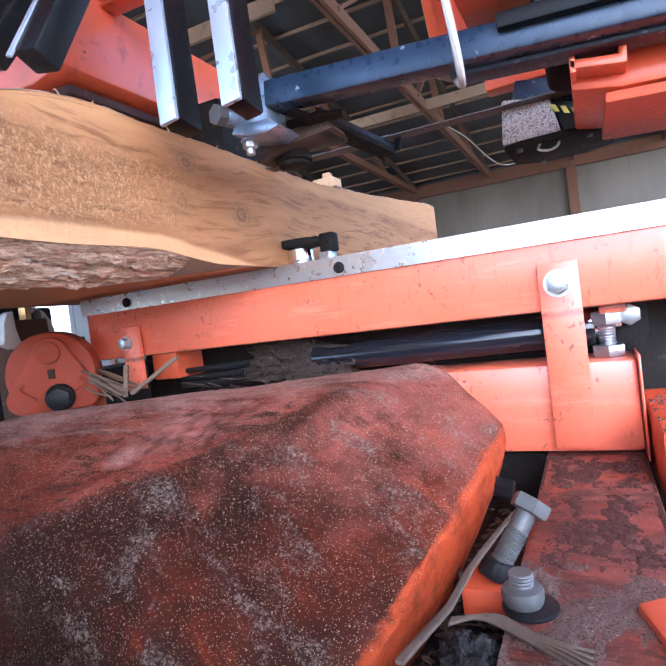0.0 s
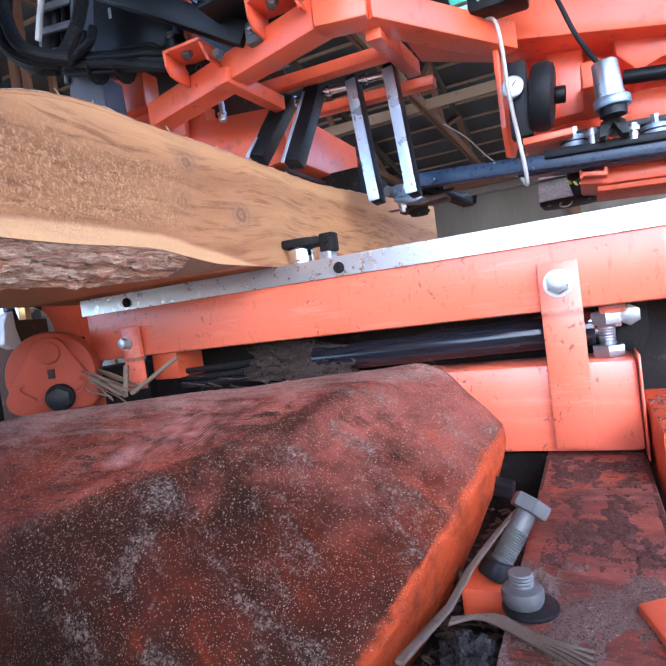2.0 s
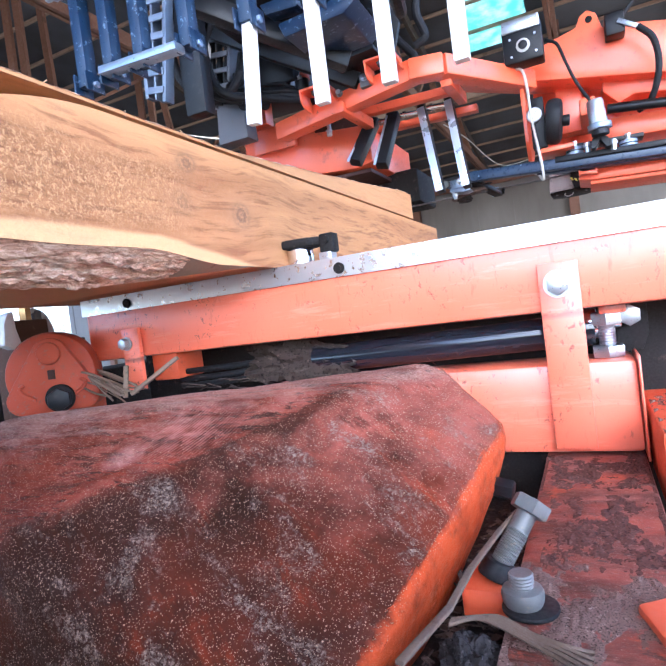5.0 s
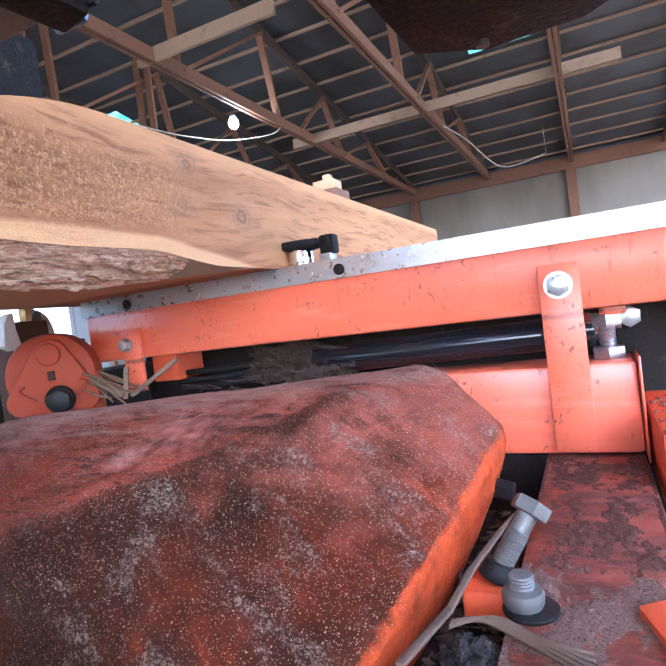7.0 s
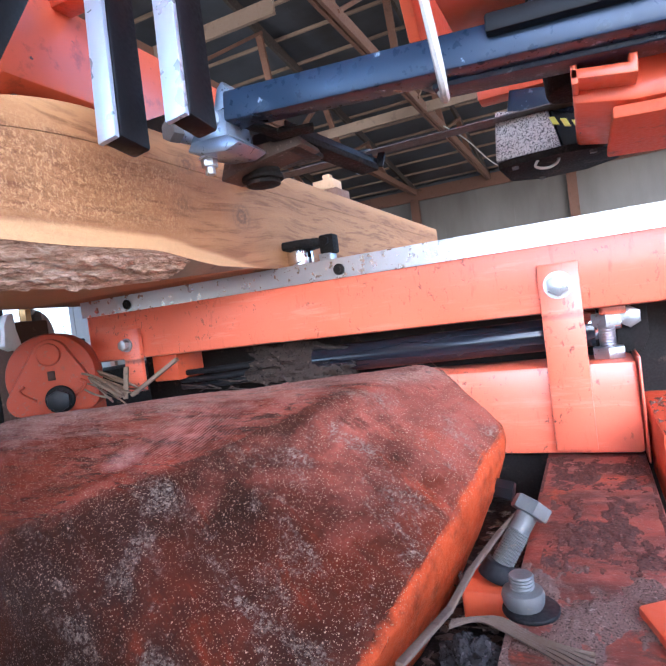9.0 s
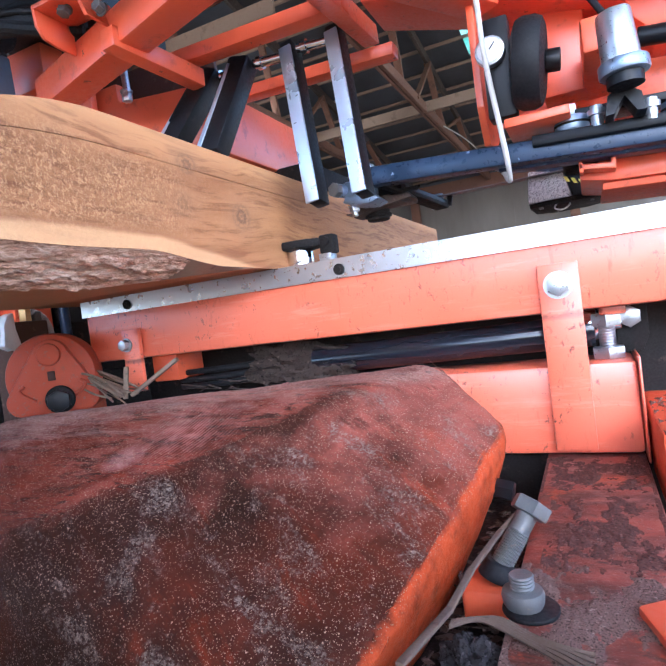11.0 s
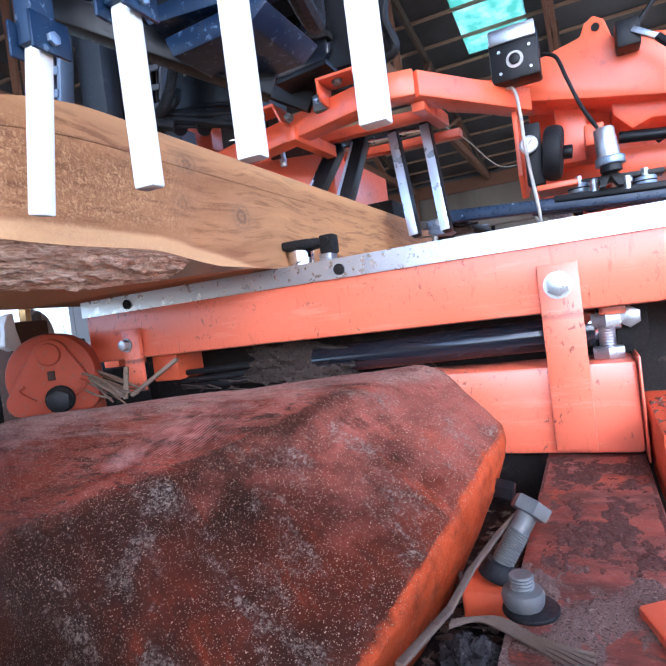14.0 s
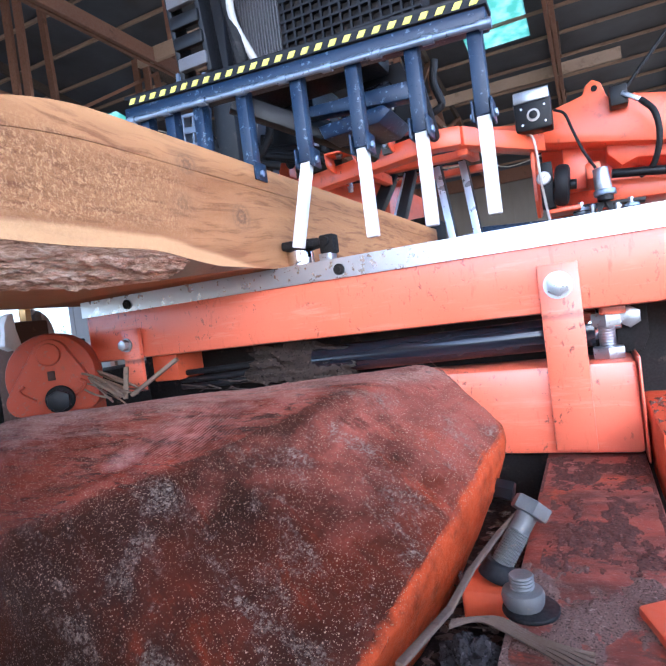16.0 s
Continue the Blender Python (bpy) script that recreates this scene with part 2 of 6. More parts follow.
def red_material():
    """Old red-orange paint, stained brown, streaked grey, filmed and sprinkled with pale sawdust; some shade is painted
    in.
    """
    m, nt, b = nodes_of("dusty_red_paint")
    v = coords(nt)
    xyz = sep(nt, v)
    # Streaks run down the sloping face; flakes lie along the top.
    streak = axes(nt, v, (0.20, -0.13, -0.085), (0.57, 0.76, 0.31), (0.1, -0.4, 0.91))
    along = coords(nt, (0.24, 1.0, 1.0))
    wide = noise_tex(nt, v, 9, 6, 0.6, 0.4)
    mid = noise_tex(nt, streak, 46, 7, 0.7)
    grit = noise_tex(nt, v, 330, 5, 0.8)
    # Upper panel: dull red, rubbed pink, with dark torn flakes, dusty along its far edge.
    top = mix(nt, ramp(nt, noise_tex(nt, along, 26, 7, 0.68), (0.36, 0.0), (0.62, 1.0)), (0.085, 0.018, 0.009), (0.25, 0.043, 0.020))
    top = mix(nt, ramp(nt, noise_tex(nt, v, 11, 6, 0.7, 0.5), (0.48, 0.0), (0.66, 0.6)), top, (0.38, 0.135, 0.10))
    top = mix(nt, ramp(nt, noise_tex(nt, along, 80, 7, 0.75, 0.4), (0.535, 0.0), (0.585, 0.9)), top, (0.030, 0.011, 0.007))
    left = calc(nt, "ADD", calc(nt, "MULTIPLY", xyz[0], -1.0), calc(nt, "MULTIPLY", noise_tex(nt, along, 18, 6, 0.7), 0.3))
    top = mix(nt, ramp(nt, left, (0.52, 0.0), (0.66, 0.5)), top, (0.11, 0.026, 0.012))
    # Curved saw scores and a scraped pale spot.
    ring, _ = spot(nt, v, (-0.56, 0.47, -0.09), 0.1, 0.2)
    _, scored = spot(nt, v, (-0.375, 0.435, -0.10), 0.012, 0.075)
    lines = ramp(nt, calc(nt, "ADD", calc(nt, "MULTIPLY", calc(nt, "SINE", calc(nt, "MULTIPLY", ring, 1500.0)), 0.10), noise_tex(nt, v, 60, 4, 0.7)), (0.42, 0.0), (0.62, 0.75))
    top = mix(nt, calc(nt, "MULTIPLY", lines, scored), top, (0.46, 0.19, 0.155))
    _, scraped = spot(nt, v, (-0.418, 0.388, -0.112), 0.002, 0.024)
    top = mix(nt, calc(nt, "MULTIPLY", scraped, ramp(nt, mid, (0.38, 0.2), (0.55, 1.0))), top, (0.52, 0.30, 0.27))
    d = calc(nt, "SUBTRACT", calc(nt, "ADD", calc(nt, "MULTIPLY", xyz[0], 0.262), 0.644), xyz[1])
    far = ramp(nt, calc(nt, "ADD", calc(nt, "MULTIPLY", d, -3.0), noise_tex(nt, along, 60, 7, 0.75)), (0.22, 0.0), (0.46, 0.85))
    top = mix(nt, calc(nt, "MULTIPLY", far, ramp(nt, grit, (0.40, 0.2), (0.58, 1.0))), top, (0.40, 0.25, 0.20))
    # Sloping face: brown grime and painted shade over red, paint showing orange in streaks, a mauve film of dust.
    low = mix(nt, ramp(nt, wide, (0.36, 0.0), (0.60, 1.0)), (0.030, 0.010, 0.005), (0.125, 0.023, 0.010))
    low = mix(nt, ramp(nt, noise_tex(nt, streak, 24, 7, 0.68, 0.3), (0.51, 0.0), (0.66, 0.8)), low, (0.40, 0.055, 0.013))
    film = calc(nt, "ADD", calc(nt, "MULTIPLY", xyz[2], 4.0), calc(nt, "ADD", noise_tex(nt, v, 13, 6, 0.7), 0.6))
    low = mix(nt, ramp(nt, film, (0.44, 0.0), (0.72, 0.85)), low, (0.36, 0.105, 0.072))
    # Darker towards the left: grime together with painted shade.
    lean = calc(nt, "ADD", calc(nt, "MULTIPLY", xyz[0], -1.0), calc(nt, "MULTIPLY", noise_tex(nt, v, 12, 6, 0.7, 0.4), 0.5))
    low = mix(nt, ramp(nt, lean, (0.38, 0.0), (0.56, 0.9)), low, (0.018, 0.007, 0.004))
    low = mix(nt, ramp(nt, mid, (0.56, 0.0), (0.66, 0.7)), low, (0.060, 0.018, 0.010))
    # Bare orange on the narrow side and rubbed on towards it.
    geo = nt.nodes.new("ShaderNodeNewGeometry")
    nrm = sep(nt, geo.outputs["Normal"])
    side = calc(nt, "ADD", nrm[0], calc(nt, "MULTIPLY", calc(nt, "SUBTRACT", noise_tex(nt, v, 42, 6, 0.7), 0.5), 1.1))
    side = ramp(nt, side, (0.50, 0.0), (0.78, 1.0))
    bare = mix(nt, ramp(nt, noise_tex(nt, v, 34, 7, 0.7), (0.46, 0.0), (0.64, 0.75)), (0.46, 0.068, 0.016), (0.13, 0.024, 0.010))
    # Grey grit caked in ragged streaks.
    cake = noise_tex(nt, axes(nt, v, (0.39, -0.25, -0.17), (0.57, 0.76, 0.31), (0.1, -0.4, 0.91)), 24, 7, 0.74, 0.3)
    grey = calc(nt, "MULTIPLY", ramp(nt, cake, (0.525, 0.0), (0.62, 0.95)), ramp(nt, grit, (0.47, 0.0), (0.57, 0.85)))
    low = mix(nt, grey, low, (0.36, 0.29, 0.235))
    # The two panels meet at a grimy fold, its shadow line painted in.
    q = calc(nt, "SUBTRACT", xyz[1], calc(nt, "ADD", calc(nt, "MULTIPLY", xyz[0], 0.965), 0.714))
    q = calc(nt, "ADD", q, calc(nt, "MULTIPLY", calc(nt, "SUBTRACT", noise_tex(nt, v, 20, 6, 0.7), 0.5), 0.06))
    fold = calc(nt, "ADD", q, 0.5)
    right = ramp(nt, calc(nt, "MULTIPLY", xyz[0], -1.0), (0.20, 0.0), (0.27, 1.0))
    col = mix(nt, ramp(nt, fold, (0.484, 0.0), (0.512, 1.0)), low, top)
    seam = ramp(nt, fold, (0.474, 0.0), (0.492, 0.6), (0.500, 0.85), (0.506, 0.0))
    seam = calc(nt, "MULTIPLY", calc(nt, "MULTIPLY", seam, right), ramp(nt, noise_tex(nt, v, 26, 5, 0.7), (0.40, 0.35), (0.55, 1.0)))
    col = mix(nt, seam, col, (0.034, 0.012, 0.006))
    col = mix(nt, side, col, bare)
    # Single grains of sawdust, denser in patches, of uneven size.
    thick = noise_tex(nt, v, 16, 5, 0.65)
    speck = None
    for scale, reach, rare in ((340, 0.28, 0.582), (600, 0.34, 0.568), (1000, 0.40, 0.530)):
        vo = nt.nodes.new("ShaderNodeTexVoronoi")
        vo.inputs["Scale"].default_value = scale
        nt.links.new(v, vo.inputs["Vector"])
        sh = sep(nt, vo.outputs["Color"])
        one = calc(nt, "MULTIPLY", ramp(nt, vo.outputs["Distance"], (reach * 0.5, 1.0), (reach, 0.0)), ramp(nt, calc(nt, "ADD", calc(nt, "MULTIPLY", sh[0], 0.5), calc(nt, "MULTIPLY", thick, 0.3)), (rare, 0.0), (rare + 0.02, 0.9)))
        speck = one if speck is None else calc(nt, "MAXIMUM", speck, one)
    speck = calc(nt, "MULTIPLY", speck, ramp(nt, nrm[2], (0.10, 0.1), (0.5, 1.0)))
    col = mix(nt, speck, col, (0.50, 0.36, 0.25))
    nt.links.new(col, b.inputs["Base Color"])
    nt.links.new(ramp(nt, mid, (0.3, 0.42), (0.7, 0.85)), b.inputs["Roughness"])
    b.inputs["Specular IOR Level"].default_value = 0.12
    crusty = noise_tex(nt, streak, 75, 6, 0.75)
    h = calc(nt, "ADD", calc(nt, "ADD", calc(nt, "MULTIPLY", mid, 0.7), calc(nt, "MULTIPLY", crusty, 0.5)), calc(nt, "ADD", calc(nt, "MULTIPLY", speck, 0.35), calc(nt, "MULTIPLY", grey, 0.3)))
    bump(nt, b, h, 0.9, 0.005)
    return m


def rail_material():
    """Orange paint of the bed: rubbed pale, smeared, chipped in clusters, grimy along the lower rim."""
    m, nt, b = nodes_of("scuffed_orange_paint")
    v = coords(nt)
    xyz = sep(nt, v)
    col = mix(nt, ramp(nt, noise_tex(nt, v, 7, 5), (0.35, 0.0), (0.7, 0.5)), (0.84, 0.190, 0.098), (0.78, 0.145, 0.064))
    col = mix(nt, ramp(nt, noise_tex(nt, coords(nt, (0.12, 1, 1)), 60, 6, 0.7), (0.54, 0.0), (0.68, 0.4)), col, (0.86, 0.36, 0.26))
    col = mix(nt, ramp(nt, noise_tex(nt, coords(nt, (1, 1, 0.22)), 70, 6, 0.7), (0.58, 0.0), (0.70, 0.6)), col, (0.46, 0.075, 0.026))
    clus = ramp(nt, noise_tex(nt, v, 13, 4, 0.6), (0.46, 0.0), (0.58, 1.0))
    chips = calc(nt, "MULTIPLY", clus, ramp(nt, noise_tex(nt, coords(nt, (1, 1, 0.6)), 120, 6, 0.75, 0.5), (0.585, 0.0), (0.615, 0.9)))
    col = mix(nt, chips, col, (0.15, 0.045, 0.028))
    rimdirt = ramp(nt, calc(nt, "ADD", calc(nt, "MULTIPLY", calc(nt, "ADD", xyz[2], 0.030), -60.0), noise_tex(nt, coords(nt, (0.5, 1, 1)), 60, 6, 0.75)), (0.42, 0.0), (0.60, 0.8))
    rimdirt = calc(nt, "MULTIPLY", rimdirt, ramp(nt, calc(nt, "ADD", xyz[2], 0.5), (0.462, 0.0), (0.466, 1.0)))
    col = mix(nt, rimdirt, col, (0.13, 0.040, 0.025))
    nt.links.new(col, b.inputs["Base Color"])
    fine = noise_tex(nt, v, 260, 3)
    nt.links.new(ramp(nt, noise_tex(nt, v, 50, 5, 0.7), (0.3, 0.28), (0.7, 0.48)), b.inputs["Roughness"])
    b.inputs["Coat Weight"].default_value, b.inputs["Coat Roughness"].default_value = 0.4, 0.22
    bump(nt, b, calc(nt, "SUBTRACT", fine, calc(nt, "MULTIPLY", chips, 2.0)), 0.15, 0.0008)
    return m


def stained_rail_material():
    """Red rail top: brown soaked stains, pinkish dust film, orange paint left between."""
    m, nt, b = nodes_of("stained_red_rail")
    v = coords(nt)
    lying = coords(nt, (0.45, 1, 1))
    col = mix(nt, ramp(nt, noise_tex(nt, lying, 20, 7, 0.65, 0.4), (0.38, 0.0), (0.60, 1.0)), (0.075, 0.020, 0.012), (0.27, 0.060, 0.036))
    col = mix(nt, ramp(nt, noise_tex(nt, lying, 26, 6, 0.7), (0.52, 0.0), (0.64, 0.7)), col, (0.36, 0.145, 0.115))
    col = mix(nt, ramp(nt, noise_tex(nt, v, 17, 6, 0.7), (0.58, 0.0), (0.66, 0.85)), col, (0.50, 0.085, 0.022))
    col = mix(nt, ramp(nt, noise_tex(nt, lying, 75, 7, 0.75, 0.5), (0.57, 0.0), (0.64, 0.85)), col, (0.035, 0.016, 0.011))
    col = mix(nt, ramp(nt, noise_tex(nt, v, 520, 4, 0.75), (0.60, 0.0), (0.66, 0.7)), col, (0.42, 0.30, 0.25))
    nt.links.new(col, b.inputs["Base Color"])
    n = noise_tex(nt, lying, 60, 7, 0.75)
    nt.links.new(ramp(nt, n, (0.3, 0.38), (0.7, 0.8)), b.inputs["Roughness"])
    bump(nt, b, n, 0.7, 0.004)
    return m


ROOF, SKYLIGHT, WALL, GROUND = roof_material(), skylight_material(), wall_material(), ground_material()
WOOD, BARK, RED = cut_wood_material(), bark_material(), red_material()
BUNK, REDRAIL = rail_material(), stained_rail_material()


def lamp_material():
    m, nt, b = nodes_of("bulb_glow")
    b.inputs["Emission Color"].default_value = (1.0, 0.9, 0.72, 1)
    b.inputs["Emission Strength"].default_value = 40
    return m


def leaves_material():
    m, nt, b = nodes_of("far_foliage")
    v = coords(nt)
    nt.links.new(ramp(nt, noise_tex(nt, v, 3, 6, 0.7), (0.35, (0.03, 0.07, 0.02)), (0.7, (0.12, 0.2, 0.06))), b.inputs["Base Color"])
    b.inputs["Roughness"].default_value = 0.8
    return m


BULB, LEAVES = lamp_material(), leaves_material()


# ---- building blocks ----
def box(bm, x0, x1, y0, y1, z0, z1, bevel=0.0):
    r = bmesh.ops.create_cube(bm, size=1, matrix=Matrix.Translation(((x0 + x1) / 2, (y0 + y1) / 2, (z0 + z1) / 2)) @ Matrix.Diagonal((abs(x1 - x0), abs(y1 - y0), abs(z1 - z0), 1)))
    if bevel:
        edges = list({e for v in r["verts"] for e in v.link_edges})
        bmesh.ops.bevel(bm, geom=edges, offset=bevel, segments=2, profile=0.5, affect="EDGES")
    return bm


def frame_of(p0, p1, up=(0, 0, 1)):
    p0, p1 = Vector(p0), Vector(p1)
    d = (p1 - p0).normalized()
    u = Vector(up)
    if abs(d.dot(u)) > 0.98:
        u = Vector((0, 1, 0))
    s = d.cross(u).normalized()
    return p0, p1, d, s, s.cross(d)


def beam(bm, p0, p1, w, h, bevel=0.0, up=(0, 0, 1)):
    """A bar of section w (sideways) x h (upwards) from p0 to p1."""
    p0, p1, d, s, u = frame_of(p0, p1, up)
    m = Matrix((s, d, u)).transposed().to_4x4()
    m.translation = (p0 + p1) / 2
    r = bmesh.ops.create_cube(bm, size=1, matrix=m @ Matrix.Diagonal((w, (p1 - p0).length, h, 1)))
    if bevel:
        edges = list({e for v in r["verts"] for e in v.link_edges})
        bmesh.ops.bevel(bm, geom=edges, offset=bevel, segments=2, profile=0.5, affect="EDGES")
    return bm


def rod(bm, p0, p1, r0, r1=None, seg=20, bevel=0.0):
    p0, p1, d, s, u = frame_of(p0, p1)
    m = Matrix((s, u, -d)).transposed().to_4x4()
    m.translation = (p0 + p1) / 2
    r = bmesh.ops.create_cone(bm, cap_ends=True, segments=seg, radius1=r0 if r1 is None else r1, radius2=r0, depth=(p1 - p0).length, matrix=m)
    if bevel:
        edges = [e for e in {e for v in r["verts"] for e in v.link_edges} if any(len(f.verts) > 4 for f in e.link_faces)]
        bmesh.ops.bevel(bm, geom=edges, offset=bevel, segments=2, profile=0.5, affect="EDGES")
    return bm


def hose(bm, pts, r, seg=10, steps=8):
    """A round hose through pts (smooth)."""
    pts = [Vector(p) for p in pts]
    line = []
    ext = [pts[0] * 2 - pts[1]] + pts + [pts[-1] * 2 - pts[-2]]
    for i in range(1, len(ext) - 2):
        a, b_, c, d = ext[i - 1:i + 3]
        for k in range(steps):
            t = k / steps
            line.append(0.5 * (2 * b_ + (c - a) * t + (2 * a - 5 * b_ + 4 * c - d) * t * t + (3 * b_ - a - 3 * c + d) * t ** 3))
    line.append(pts[-1])
    rings = []
    for i, p in enumerate(line):
        d = (line[min(i + 1, len(line) - 1)] - line[max(i - 1, 0)]).normalized()
        s = d.cross(Vector((0.3, 0.2, 1))).normalized()
        u = s.cross(d)
        rings.append([bm.verts.new(p + r * (math.cos(a) * s + math.sin(a) * u)) for a in (2 * math.pi * k / seg for k in range(seg))])
    for a, b_ in zip(rings, rings[1:]):
        for k in range(seg):
            bm.faces.new((a[k], a[(k + 1) % seg], b_[(k + 1) % seg], b_[k]))
    bm.faces.new(rings[0][::-1])
    bm.faces.new(rings[-1])
    return bm


def prism(bm, pts, axis, a, b, bevel=0.0):
    """The polygon pts drawn in the plane across axis ('x': (y,z), 'y': (x,z), 'z': (x,y)), from a to b."""
    def at(p, c):
        return {"x": (c, p[0], p[1]), "y": (p[0], c, p[1]), "z": (p[0], p[1], c)}[axis]
    lo = [bm.verts.new(at(p, a)) for p in pts]
    hi = [bm.verts.new(at(p, b)) for p in pts]
    faces = [bm.faces.new(lo), bm.faces.new(hi)]
    n = len(pts)
    for i in range(n):
        faces.append(bm.faces.new((lo[i], lo[(i + 1) % n], hi[(i + 1) % n], hi[i])))
    bmesh.ops.recalc_face_normals(bm, faces=faces)
    if bevel:
        edges = list({e for f in faces for e in f.edges})
        bmesh.ops.bevel(bm, geom=edges, offset=bevel, segments=2, profile=0.5, affect="EDGES")
    return bm


def lathe(bm, p0, p1, radii, seg=24):
    """One turned body from p0 to p1 through evenly spaced radii."""
    p0, p1, d, s, u = frame_of(p0, p1)
    rings = []
    for i, r in enumerate(radii):
        c = p0 + (p1 - p0) * (i / (len(radii) - 1))
        rings.append([bm.verts.new(c + r * (math.cos(a) * s + math.sin(a) * u)) for a in (2 * math.pi * k / seg for k in range(seg))])
    for a, b_ in zip(rings, rings[1:]):
        for k in range(seg):
            bm.faces.new((a[k], a[(k + 1) % seg], b_[(k + 1) % seg], b_[k]))
    bm.faces.new(rings[0][::-1])
    bm.faces.new(rings[-1])
    return bm


def hexhead(bm, p, axis, r, h):
    p, axis = Vector(p), Vector(axis).normalized()
    rod(bm, p, p + axis * h, r, seg=6, bevel=r * 0.08)
    return bm


def B():
    return bmesh.new()


def part(name, bm, material, parent=None, label="", smooth=True):
    bmesh.ops.recalc_face_normals(bm, faces=bm.faces)
    me = bpy.data.meshes.new(name)
    bm.to_mesh(me)
    bm.free()
    me.materials.append(material)
    if smooth:
        me.polygons.foreach_set("use_smooth", [True] * len(me.polygons))
        me.set_sharp_from_angle(angle=radians(35))
    ob = new(name, me)
    if parent is not None:
        ob.parent = parent
    if label:
        tagged(ob, label)
    return ob


def thing(name, label, category, at=(0, 0, 0), group=""):
    ob = new(name)
    ob.location = at
    return tagged(ob, label, category, group)


def bolt(parent, p, axis, r, h, washer=True, material=None, name="bolt"):
    bm = B()
    a = Vector(axis).normalized()
    if washer:
        rod(bm, p, Vector(p) + a * h * 0.2, r * 1.22, seg=24)
    hexhead(bm, Vector(p) + a * h * 0.2, a, r, h)
    return part(name, bm, material or ZINC, parent)


# ---- the shed ----
EAVE_Y, EAVE_Z, PITCH, RIDGE_Y = 13.25, Z0 + 2.80, 0.16, 2.0
FRONT_Y, EAST_X = -4.5, 4.4


def roof_z(y):
    return EAVE_Z + PITCH * (EAVE_Y - y) if y > RIDGE_Y else EAVE_Z + PITCH * (EAVE_Y - 2 * RIDGE_Y + y)

SKY_BAYS = {(-1, 0): (7.1, 8.7), (-8, 0): (7.2, 7.9)}


def build_shed():
    # Unseen end wall, added to hold back light from the west.
    tagged(part("west_light_block", box(B(), -16.1, -16, FRONT_Y, 7.0, 0, EAVE_Z), WALL, smooth=False), "unseen grey sheet metal end wall added to cut light from the west", kind="structure")
    bm = B()
    box(bm, -400, 400, -400, 400, -0.3, 0.0)
    tagged(part("ground", bm, GROUND, smooth=False), "packed earth ground strewn with sawdust", kind="structure")
    # Far wall of upright sheets with a ribbed face.
    wall = tagged(part("wall_north", box(B(), -16, EAST_X + 0.1, EAVE_Y + 0.10, EAVE_Y + 0.16, 0, EAVE_Z - 0.1), WALL, smooth=False), "grey sheet metal shed wall", kind="structure")
    for i in range(25):
        x = -15.8 + i * 0.8
        part("sheet_rib", box(B(), x, x + 0.03, EAVE_Y + 0.085, EAVE_Y + 0.10, 0.05, EAVE_Z - 0.12), WALL, wall, smooth=False)
    tagged(part("trim", box(B(), -16, EAST_X + 0.1, EAVE_Y + 0.105, EAVE_Y + 0.155, EAVE_Z - 0.1, EAVE_Z + 0.072), ROOF, smooth=False), "dark metal closing strip under the far eave", kind="structure")
    # Roof sheets, one panel per bay and slope, standing seams between.
    roof = tagged(part("roof", B(), ROOF), "dark metal roof sheets over timber purlins", kind="structure")
    width = 0.92
    for i in range(-17, 5):
        x0 = i * width - 0.38
        for slope in (0, 1):
            y0, y1 = (RIDGE_Y, EAVE_Y + 0.5) if slope == 0 else (FRONT_Y, RIDGE_Y)
            gap = SKY_BAYS.get((i, slope), (y1, y1))
            for a, b_, mat, nm in ((y0, gap[0], ROOF, "roof_sheet"), (gap[0], gap[1], SKYLIGHT, "daylight_sheet"), (gap[1], y1, ROOF, "roof_sheet")):
                if b_ - a > 0.01:
                    bm = B()
                    beam(bm, (x0 + width / 2, a, roof_z(a) + 0.10), (x0 + width / 2, b_, roof_z(b_ - 1e-6) + 0.10), width - 0.012, 0.006)
                    part(nm, bm, mat, roof, "green translucent daylight sheet" if mat is SKYLIGHT else "", smooth=False)
            bm = B()
            beam(bm, (x0, y0, roof_z(y0) + 0.107), (x0, y1, roof_z(y1 - 1e-6) + 0.107), 0.05, 0.022)
            part("seam", bm, ROOF, roof, smooth=False)
    # Purlins.
    for k, y in enumerate(np.arange(FRONT_Y + 0.3, EAVE_Y + 0.4, 0.62)):
        part("purlin", box(B(), -16, EAST_X, y - 0.019, y + 0.019, roof_z(y) + 0.055, roof_z(y) + 0.094), PURLIN, roof, smooth=False)
    # Eave plate and posts.
    plate = part("eave_beam", box(B(), -16, EAST_X, EAVE_Y - 0.03, EAVE_Y + 0.06, EAVE_Z - 0.30, EAVE_Z - 0.02, 0.004), TIMBER, smooth=False)
    tagged(plate, "brown timber eave beam along the far wall", kind="structure")
    bm = B()
    box(bm, -16, EAST_X, FRONT_Y, FRONT_Y + 0.1, EAVE_Z - 0.3, EAVE_Z, 0.004)
    tagged(part("eave_beam", bm, TIMBER, smooth=False), "brown timber eave beam along the open front", kind="structure")
    for x in (-14.1, -10.6, -7.1, -3.6, -0.12, 3.4):
        p = tagged(new("post"), "square brown timber shed post", "post", "shed posts")
        p.location = (x, EAVE_Y, 0)
        part("shaft", box(B(), -0.10, 0.10, -0.10, 0.02, 0, EAVE_Z - 0.30, 0.006), TIMBER, p, smooth=False)


